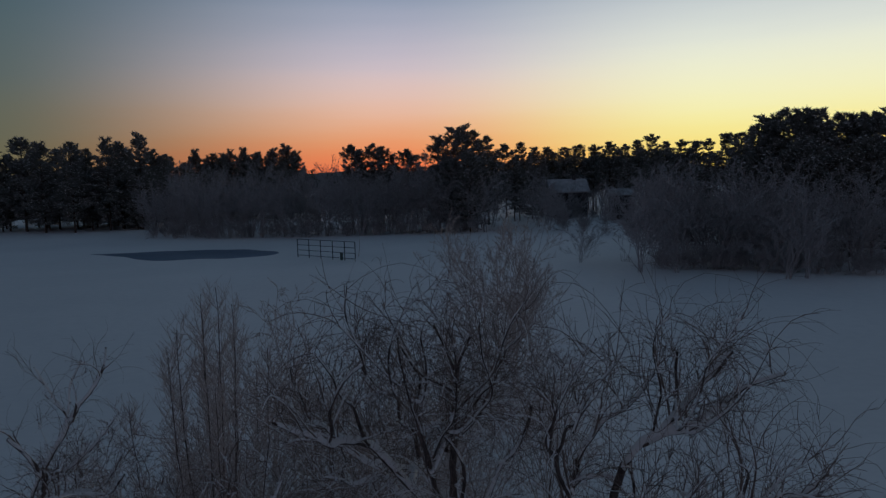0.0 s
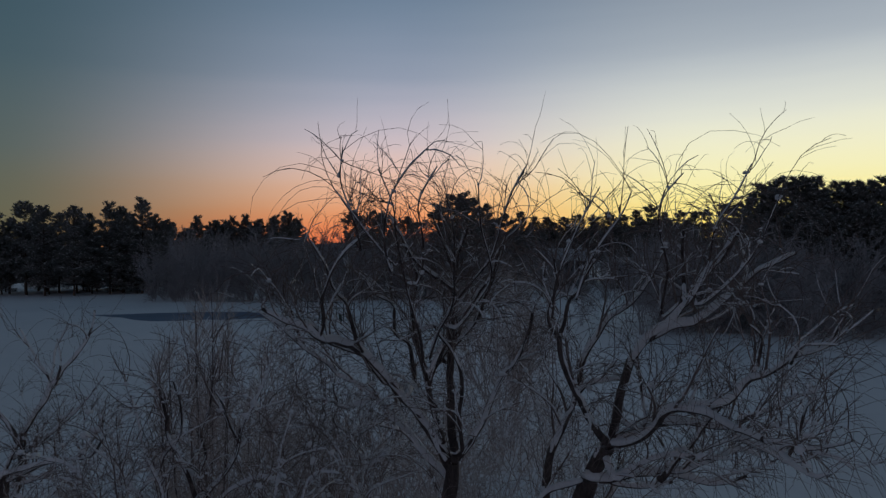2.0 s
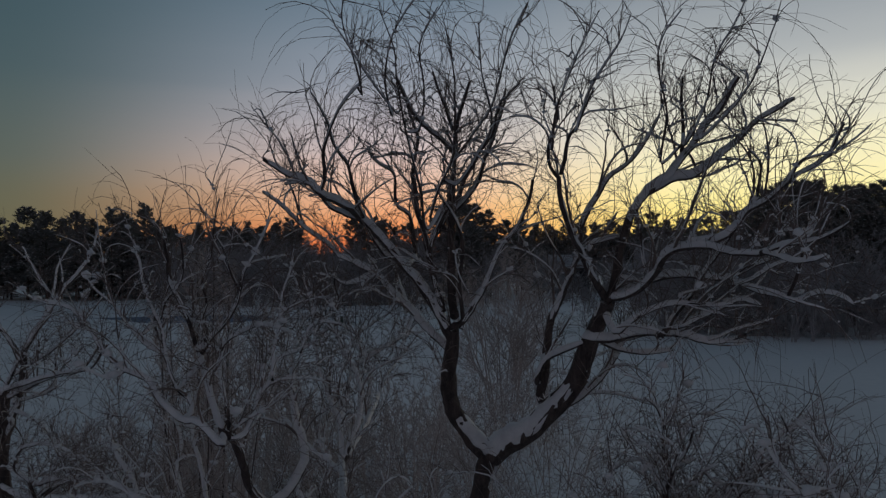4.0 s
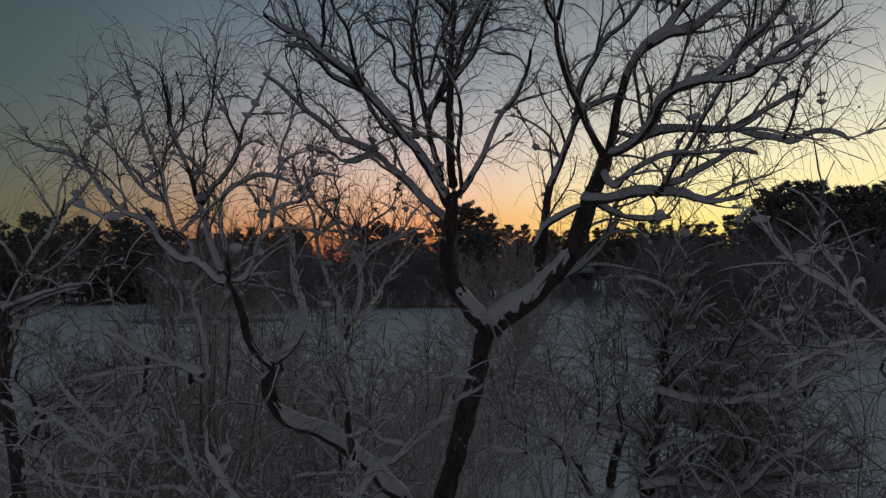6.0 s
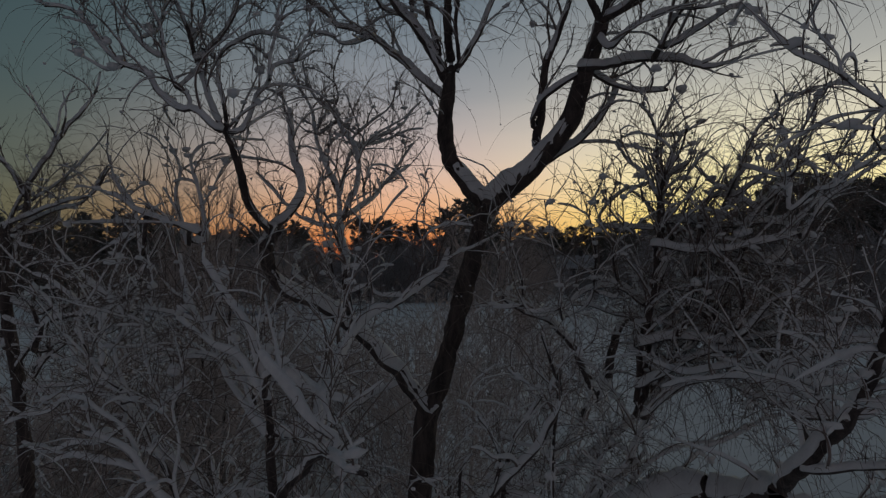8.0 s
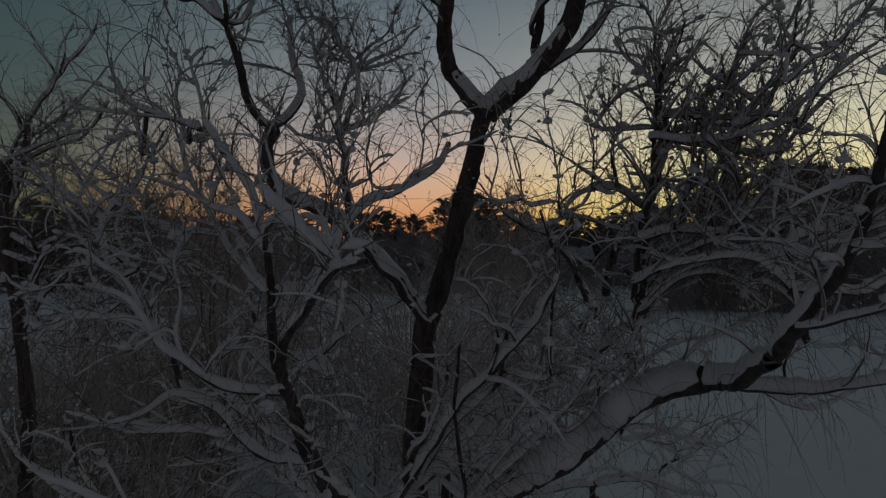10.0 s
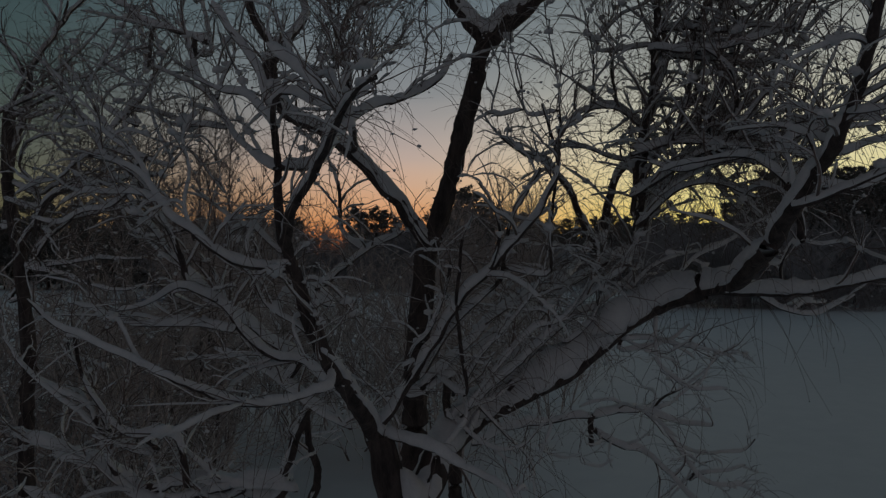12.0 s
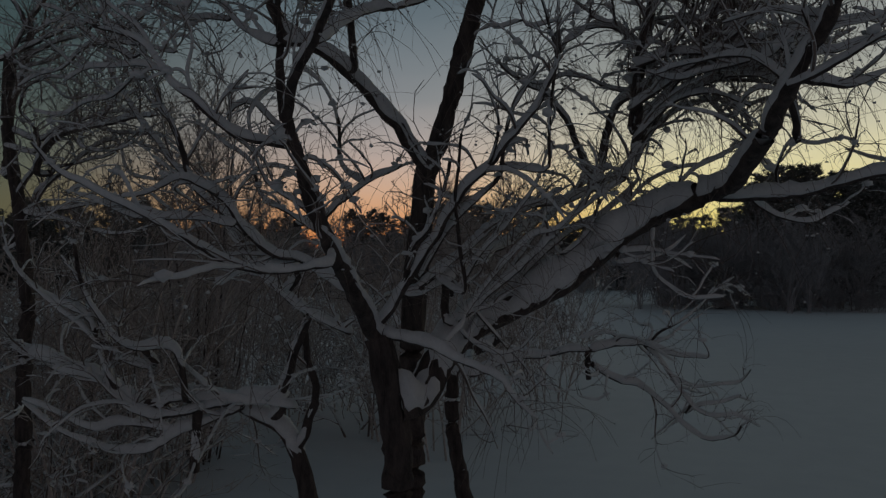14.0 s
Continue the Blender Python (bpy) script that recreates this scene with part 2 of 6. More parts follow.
# ---- the ground ----
def ground():
    gen = np.random.default_rng(3)
    rings = [0.0, 2, 4, 6, 8, 10, 13, 16, 20, 25, 31, 38, 46, 55, 65, 76, 88, 100, 115, 132, 150, 175, 210, 260, 340, 480, 700, 1100, 1800, 3000]
    na = 120
    V = [(0, 0, 0)]
    for r in rings[1:]:
        for k in range(na):
            a = 2 * math.pi * k / na
            x, y = r * math.sin(a), r * math.cos(a)
            z = 0.05 * noise.noise((x * 0.25, y * 0.25, 0)) + 0.12 * noise.noise((x * 0.05, y * 0.05, 5)) if r < 250 else 0
            z *= min(1, max(0, math.hypot((x + 44.5) / 22, (y - 97.3) / 14) - 0.9))
            V.append((x, y, z))
    F = []
    for i in range(1, len(rings) - 1):
        for k in range(na):
            a, b = 1 + (i - 1) * na + k, 1 + (i - 1) * na + (k + 1) % na
            F.append((a + na, b + na, b, a))
    tri = [(0, 1 + (k + 1) % na, 1 + k, 0) for k in range(na)]
    bm = bmesh.new()
    vs = [bm.verts.new(v) for v in V]
    for f in F:
        bm.faces.new([vs[i] for i in f])
    for t in tri:
        bm.faces.new([vs[i] for i in t[:3]])
    for f in bm.faces:
        f.smooth = True
    bmesh.ops.recalc_face_normals(bm, faces=bm.faces)
    me = bpy.data.meshes.new("ground")
    bm.to_mesh(me)
    bm.free()
    me.materials.append(SNOW_GROUND)
    tagged(new("ground", me), "wide flat field under smooth fresh snow", "ground", kind="structure")


ground()


def pond():
    """A dark patch of wet ice in the field, tapering to a point at one end."""
    bm = bmesh.new()
    n = 72
    top, rim = [], []
    for k in range(n):
        a = 2 * math.pi * k / n
        x, y = math.cos(a), math.sin(a)
        taper = min(1, 0.15 + 0.85 * ((x + 1.0) / 1.1) ** 1.3)
        w = 1 + 0.10 * math.sin(3 * a + 1) + 0.07 * math.sin(7 * a) + 0.04 * math.sin(13 * a)
        px, py = 14.5 * x, 7.6 * y * taper * w
        top.append(bm.verts.new((px, py, 0.012)))
        rim.append(bm.verts.new((px * 1.004, py * 1.01, -0.1)))
    bm.faces.new(top)
    for k in range(n):
        bm.faces.new((top[k], rim[k], rim[(k + 1) % n], top[(k + 1) % n]))
    me = bpy.data.meshes.new("pond")
    bm.to_mesh(me)
    bm.free()
    me.materials.append(ICE)
    ob = tagged(new("pond", me), "small dark frozen pond with a tapering end in the snowy field", "pond", kind="structure")
    ob.matrix_world = pose(-44.5, 97.3, 0.0, 0, 0, -8)


pond()


def hill():
    """A low wooded ridge on the horizon."""
    n, V, F = 160, [], []
    for i in range(n + 1):
        a = -1.2 + 2.4 * i / n
        h = 27 + 7 * noise.noise((a * 3, 1, 0)) + 3.5 * noise.noise((a * 17, 3, 0)) + 1.6 * noise.noise((a * 90, 5, 0)) - 14 * max(0, a + 0.1)
        for k, (r, z) in enumerate(((1050, -1), (1120, h * 0.75), (1180, h), (1500, h * 0.6))):
            V.append((r * math.sin(a), r * math.cos(a), z))
    for i in range(n):
        for k in range(3):
            F.append((i * 4 + k, i * 4 + 4 + k, i * 4 + 5 + k, i * 4 + k + 1))
    tagged(new("backdrop", mesh_of("far_hill", V, F, FARWOOD)), "low dark wooded hill on the horizon", "hill", kind="structure")


hill()


# ---- far trees ----
def pine_thing(seed, h, bare, spread):
    """A white pine: a straight trunk, tiers of uneven flat boughs and tufts of needles, dusted with snow."""
    gen = np.random.default_rng(seed)
    st = Sticks()
    lean = gen.normal(0, 0.01, 2)
    zs = np.linspace(0, h * 0.97, 10)
    axis = np.stack([lean[0] * zs, lean[1] * zs, zs], 1)
    st.add(axis, np.linspace(0.26, 0.03, 10))
    tri, white = [], []
    z = h * bare
    while z < h * 0.985:
        f = (z / h - bare) / (0.985 - bare)
        prof = min(1.0, 0.55 + f * 1.8) * (1 - f ** 1.9) ** 0.75 + 0.08
        tier = 0.55 + 0.75 * gen.random()
        turn = gen.random() * 2 * math.pi
        for k in range(6 if f < 0.7 else 5):
            ln = spread * prof * tier * (0.5 + 0.75 * gen.random())
            a = turn + 2 * math.pi * k / 5 + gen.normal(0, 0.4)
            d = np.array((math.cos(a), math.sin(a), -0.10 + 0.75 * f * f + gen.normal(0, 0.08)))
            p0 = np.array((lean[0] * z, lean[1] * z, z + gen.normal(0, 0.12)))
            b = wander(gen, p0, d, ln, 5, 0.08, 0.10 + 0.10 * f)
            st.add(b, np.linspace(0.05, 0.012, 5))
            for j in range(int(5 + 8 * ln)):
                u = 0.25 + 0.75 * gen.random() ** 0.6
                i = min(3, int(u * 4))
                wide = 0.10 + 0.20 * ln * (1.15 - u)
                c = b[i] + (b[i + 1] - b[i]) * (u * 4 - i) + gen.normal(0, 1, 3) * np.array((wide, wide, 0.09))
                for q in range(6):
                    v = gen.normal(0, 1, 3) * np.array((0.75, 0.75, 0.26)) + d * 0.9 + np.array((0, 0, 0.30))
                    v = unit(v) * (0.30 + 0.50 * gen.random())
                    w = unit(np.cross(v, gen.normal(0, 1, 3))) * 0.09
                    tri.append((c - w, c + w, c + v))
                if gen.random() < 0.32:
                    e = 0.10 + 0.15 * gen.random()
                    o = c + np.array((0, 0, 0.15))
                    s = [o + np.array((math.cos(t) * e * 1.4, math.sin(t) * e, -0.05 + gen.normal(0, 0.03))) for t in (0, 2.1, 4.2)]
                    t = o + np.array((0, 0, 0.09))
                    white += [(s[0], s[1], t), (s[1], s[2], t), (s[2], s[0], t)]
        z += 0.50 + 0.45 * gen.random() + (0.20 if f > 0.6 else 0)
    root = new("pine_tree")
    under("trunk", mesh_of("trunk", *st.swept(4), PINE_BARK), root, "straight dark trunk with thin boughs")
    for nm, ts, mat in (("crown", tri, NEEDLE), ("snow", white, SNOW)):
        v = np.array(ts).reshape(-1, 3)
        under(nm, mesh_of(nm, v, np.arange(len(v)).reshape(-1, 3), mat, False), root, kind="stuff")
    return root


def bare_thing(name, seed, h, stems, spread, depth=4, twig=0.02, mat=None, snow=0.0, dens=1.0, low=0.1, last=4, bend=0.10, short=1.0):
    """A leafless tree or tall shrub: some stems from the ground that split again and again into fine twigs."""
    gen = np.random.default_rng(seed)
    wood, fine, tips = Sticks(), Sticks(), []

    def shoot(p, d, ln, r, lev):
        n = 6 if lev < 2 else 4 if lev < depth else last
        pts = wander(gen, p, d, ln, n, bend + 0.05 * lev, 0.05 + 0.02 * lev)
        (wood if lev < 2 else fine).add(pts, np.linspace(r, max(r * 0.45, twig * 0.5), n))
        if lev >= depth:
            return
        kids = int((5 if lev == 0 else 4 if lev == 1 else 3) * dens + gen.random())
        for k in range(kids):
            u = (low if lev == 0 else 0.15) + (0.97 - low) * (k + gen.random()) / kids
            x = u * (n - 1)
            i = min(n - 2, int(x))
            q = pts[i] + (pts[i + 1] - pts[i]) * (x - i)
            t = unit(pts[i + 1] - pts[i])
            side = unit(np.cross(t, gen.normal(0, 1, 3)))
            shoot(q, t * 0.8 + side * spread * (1 + gen.random()), ln * short * (0.42 + 0.22 * gen.random()) * (1.15 - 0.45 * u), max(r * 0.5, twig), lev + 1)

    for s in range(stems):
        a = 2 * math.pi * (s + gen.random()) / stems
        o = 0.12 * stems ** 0.5
        shoot((o * math.cos(a), o * math.sin(a), -0.05), (0.25 * spread * math.cos(a), 0.25 * spread * math.sin(a), 1), h * (0.7 + 0.25 * gen.random() if stems < 10 else 0.88 + 0.08 * gen.random()), h * 0.011 / stems ** 0.4, 0)
    root = new(name)
    under("trunk", mesh_of("trunk", *wood.swept(5), mat or BRUSH), root)
    under("twig_mass", mesh_of("twig_mass", *fine.swept(3), mat or BRUSH), root, kind="stuff")
    if snow:
        v1, f1 = wood.swept(5, snow_section(snow, gen, 0.85))
        v2, f2 = fine.swept(4, snow_section(snow * 0.8, gen, 0.75))
        under("snow", mesh_of("snow", v1, f1, SNOW), root, kind="stuff")
        under("twig_snow", mesh_of("twig_snow", v2, f2, SNOW), root, kind="stuff")
    return root


def planted(proto, height, spots, label, category, group, seed):
    """Copies of the prototypes, scaled to each spot's height."""
    rng = random.Random(seed)
    for x, y, h in spots:
        if 60 < y < 172 and 0.083 < x / y < 0.120 and h > 4.6:
            continue  # a clearing that leaves the house in view
        p = proto[rng.randrange(len(proto))]
        s = h / height
        ob = copy_thing(p, pose(x, y, -0.05, 0, 0, rng.uniform(0, 360)))
        w = s * rng.uniform(0.9, 1.12)
        ob.scale = (w, w, s)
        tagged(ob, label, category, group)


def cleared(protos):
    for p in protos:
        for o in (*p.children_recursive, p):
            bpy.data.objects.remove(o)


pines_left = [(-108.4, 157, 22.0), (-100.5, 152, 20.0), (-105.5, 165, 19.5), (-92.4, 150, 20.2), (-99.7, 168, 19.5), (-87.7, 156, 20.8), (-88.5, 163, 20.8), (-81.0, 158, 21.9), (-79.9, 162, 18.2), (-81.5, 170, 16.1), (-114.6, 160, 18.2), (-118.2, 158, 21.1), (-130.8, 165, 20.1), (-115.5, 172, 18.2), (-105.5, 175, 18.1), (-91.2, 172, 18.6)]
pines_midleft = [(-85.9, 200, 20.0), (-83.0, 205, 19.4), (-75.6, 198, 19.7), (-72.8, 203, 20.2), (-69.5, 207, 19.4), (-62.7, 200, 19.9), (-57.7, 196, 20.6), (-84.1, 190, 16.5), (-89.9, 215, 16.5), (-74.4, 214, 16.1)]
pines_centre = [(-30.4, 150, 17.8), (-29.5, 156, 16.9), (-26.3, 152, 17.5), (-24.9, 158, 17.7), (-23.3, 160, 15.2), (-20.1, 162, 17.1), (-17.3, 158, 15.4), (-11.1, 142, 18.2), (-8.0, 138, 19.4), (-5.8, 136, 19.9), (-3.8, 140, 19.2), (-1.4, 150, 18.7), (-8.9, 133, 14.2), (-4.6, 131, 15.1), (-23.0, 165, 13.7)]
pines_line = [(2.8, 180, 18.2), (7.1, 195, 19.1), (11.1, 205, 18.2), (15.4, 210, 18.5), (19.8, 205, 17.9), (23.2, 200, 18.3), (27.7, 205, 18.4), (30.9, 195, 18.8), (35.8, 202, 18.1), (37.3, 190, 18.6), (39.8, 185, 19.7), (45.7, 195, 18.4), (48.1, 190, 18.4), (50.6, 186, 17.8), (52.3, 180, 18.0), (51.7, 165, 18.4), (53.1, 160, 18.1), (49.0, 140, 18.0), (30.8, 170, 13.2), (36.2, 165, 13.5), (40.0, 160, 13.3), (43.1, 150, 12.9), (45.5, 140, 13.6), (4.3, 160, 13.6)]
pines_right = [(36.9, 100, 17.1), (37.9, 98, 17.6), (38.5, 95, 17.8), (41.2, 97, 17.3), (40.9, 93, 17.4), (45.3, 99, 16.9), (44.7, 94, 16.9), (47.3, 96, 17.2), (46.8, 92, 16.6), (50.1, 95, 17.1), (50.8, 93, 16.5), (52.0, 90, 16.9), (37.0, 88, 13.8), (37.8, 84, 12.3), (39.3, 82, 13.1), (40.6, 80, 13.5), (41.9, 78, 13.1), (56.5, 92, 16.3), (59.0, 90, 16.7), (40.1, 112, 14.4), (35.3, 90, 12.0)]

tall_pines = [pine_thing(k, 20, b, sp) for k, b, sp in ((11, 0.10, 4.6), (12, 0.15, 4.2), (13, 0.08, 4.9), (14, 0.18, 4.4))]
top_pines = [pine_thing(k, 20, b, sp) for k, b, sp in ((21, 0.34, 4.6), (22, 0.42, 4.1), (23, 0.28, 4.8))]
pines_left += [(-112 + 34 * k / 11 + 1.5 * math.sin(7 * k), 170 + 9 * (k % 3), 16.5 + 2 * math.sin(5 * k)) for k in range(12)]
pines_left += [(-128 + 50 * k / 17 + 1.3 * math.sin(5 * k), 158 + 6 * (k % 4), 15.5 + 2.5 * math.sin(3 * k)) for k in range(18)]
pines_midleft += [(-86 + 27 * k / 8, 208 + 7 * (k % 2), 17.5 + 1.2 * math.sin(3 * k)) for k in range(9)]
pines_midleft += [(-88 + 30 * k / 10, 203 + 5 * (k % 3), 18.2 + 1.2 * math.sin(4 * k)) for k in range(11)]
pines_right += [(38 + 22 * k / 11 + 0.6 * math.sin(9 * k), 103 + 4 * (k % 3), 16.2 + 0.8 * math.sin(5 * k)) for k in range(12)]
pines_line += [(6 + 50 * k / 21 + 0.8 * math.sin(7 * k), 214 + 5 * (k % 3), 15.8 + 1.8 * math.sin(4 * k)) for k in range(22)]
pines_centre += [(5.5, 162, 13.0), (8.8, 170, 13.5), (11.5, 178, 13.0)]
planted(tall_pines, 20, pines_left, "tall dark pine with snow-dusted boughs at the field's edge", "pine tree", "pines in a grove", 1)
planted(tall_pines, 20, pines_midleft, "dark pine rising behind frosted thicket", "pine tree", "pines behind the thicket", 2)
planted(tall_pines, 20, pines_centre, "dark broad pine against the orange sky", "pine tree", "pines at the wood's edge", 3)
planted(top_pines, 20, pines_line, "slender pine with an open crown against the glow", "pine tree", "row of pines on the skyline", 4)
planted(tall_pines, 20, pines_right, "large dark pine in a dense stand", "pine tree", "dense stand of pines", 5)
cleared(tall_pines + top_pines)

# frosted bare thickets in front of the pines
rng = random.Random(8)
thickets = [bare_thing("bare_tree", 30 + k, 10, 4 + k % 2, 0.46, 4, 0.030, BRUSH, 0, 1.02, 0.03, 2, 0.12) for k in range(4)]
spots = []
for k in range(64):
    u = (k + rng.random()) / 64
    spots.append((-72 + 72 * u, 126 + 8 * rng.random() + 14 * max(0, 0.25 - u) * 4 + (10 if k % 2 else 0), rng.uniform(8.5, 12.5)))
planted(thickets, 10, spots, "grey leafless tree with frosted twigs in a thicket", "bare tree", "thicket along the far shore", 6)
spots = []
for k in range(46):
    u = (k + rng.random()) / 46
    spots.append((16.8 + 19.5 * u, 72 - 6 * u + 13 * rng.random() + 3, rng.uniform(6.0, 9.5)))
spots += [(y * a, y, h) for y, a, h in ((158, 0.145, 8.5), (152, 0.165, 8.5), (160, 0.19, 9.5), (140, 0.228, 9), (122, 0.245, 9), (150, 0.225, 10), (98, 0.255, 7.5))]
planted(thickets, 10, spots, "frosted leafless tree at the edge of the wood", "bare tree", "thicket at the wood's edge", 7)
spots = [(14.3, 71, 8.6), (17.7, 70.5, 8.0), (26.2, 65.5, 7.6), (28, 66, 7.2), (9.5, 80, 4.5), (13.5, 174, 4.59), (15.9, 173, 4.59), (18.4, 172.5, 7.5), (15.6, 172.4, 7.0), (10.5, 150, 9.0), (8.4, 140, 9.0), (12.3, 158, 8.5), (9.9, 132, 8.0)]
planted(thickets, 10, spots, "single bare tree with a dark trunk on the shore", "bare tree", "single trees on the shore", 9)
bushes = [bare_thing("shrub", 90 + k, 3, 7, 0.55, 3, 0.024, BRUSH, 0, 1.1, 0.02, 3, 0.16) for k in range(3)]
low = []
for k in range(34):
    u = (k + rng.random()) / 34
    low.append((-66 + 64 * u, 121 + 10 * max(0, 0.3 - u) * 3 + 8 * u + 3 * rng.random(), rng.uniform(2.0, 4.0)))
for k in range(20):
    u = (k + rng.random()) / 20
    low.append((16.5 + 19 * u, 73 - 7 * u + 3 * rng.random(), rng.uniform(1.6, 3.0)))
low += [(14.6, 168, 4.4), (16.5, 166, 4.2), (18.6, 167, 4.5), (13.2, 150, 4.0), (12.0, 128, 4.2)]
for k in range(16):
    y = rng.uniform(105, 168)
    low.append((y * rng.uniform(0.075, 0.20), y, rng.uniform(1.6, 3.2)))
for k in range(22):
    low.append((-136 + 58 * (k + rng.random()) / 22, 182 + 6 * rng.random(), rng.uniform(3.4, 4.6)))
planted(bushes, 3, low, "low dark shrub with snow about its foot", "shrub", "shrubs along the shore", 10)
back = []
for k in range(40):
    u = (k + rng.random()) / 40
    back.append((-140 + 200 * u, 178 + 30 * rng.random(), rng.uniform(7, 11)))
planted(thickets, 10, back, "grey leafless tree far inside the wood", "bare tree", "bare trees in the far wood", 11)
cleared(thickets + bushes)


# ---- near bare trees ----
class NearTree:
    def __init__(self, name, label, seed, snow=1.0):
        self.root = tagged(new(name), label, "bare tree", "snow-laden trees")
        self.gen = np.random.default_rng(seed)
        self.limbs, self.snow = [], snow


def limb(tree, r0, r1, *guide):
    """A main limb or trunk: a tapered, slightly knobbly tube through guide points, with its own ridge of snow."""
    gen = tree.gen
    if tree.limbs:
        # grow out of the nearest point of what stands already
        old = np.vstack([p[1:] for p, _, _ in tree.limbs])
        away = np.linalg.norm(old - np.array(guide[0]), axis=1)
        k = away.argmin()
        if 0.03 < away[k] < 0.9:
            guide = (tuple(old[k]), *guide)
    span = sum(np.linalg.norm(np.subtract(a, b)) for a, b in zip(guide, guide[1:]))
    n = int(min(60, max(8, span / 0.045)))
    pts = smooth_line(guide, n)
    j = gen.normal(0, 1, (n, 3))
    j = (j + np.roll(j, 1, 0) + np.roll(j, -1, 0)) / 3
    pts += j * (0.004 if r0 > 0.09 else min(0.012, r0 * 0.25))
    u = np.linspace(0, 1, n)
    kn = gen.normal(0, 1, n)
    for _ in range(3):
        kn = (np.roll(kn, 1) + kn + np.roll(kn, -1)) / 2.2
    rad = (r0 + (r1 - r0) * u) * (1 + (0.005 if r0 > 0.09 else 0.018) * kn)
    st = Sticks()
    st.add(pts, rad)
    first = not tree.limbs
    ob = under("trunk" if first else "limb", mesh_of("limb", *st.swept(16 if r0 > 0.05 else 9, bark_section(gen)), BARK), tree.root)
    calm = 1.45 if r0 > 0.04 and pts[n // 2][2] < 5.6 else 1.0  # sheltered, more snow lies
    if not (first and r0 > 0.1):
        under("snow_ridge", mesh_of("snow_ridge", *st.swept(8, snow_section(SNOW_DEPTH * tree.snow * calm, gen, 0.95, WIND)), SNOW), ob, "soft ridge of snow on its upper side")
    tree.limbs.append((pts, rad, first))


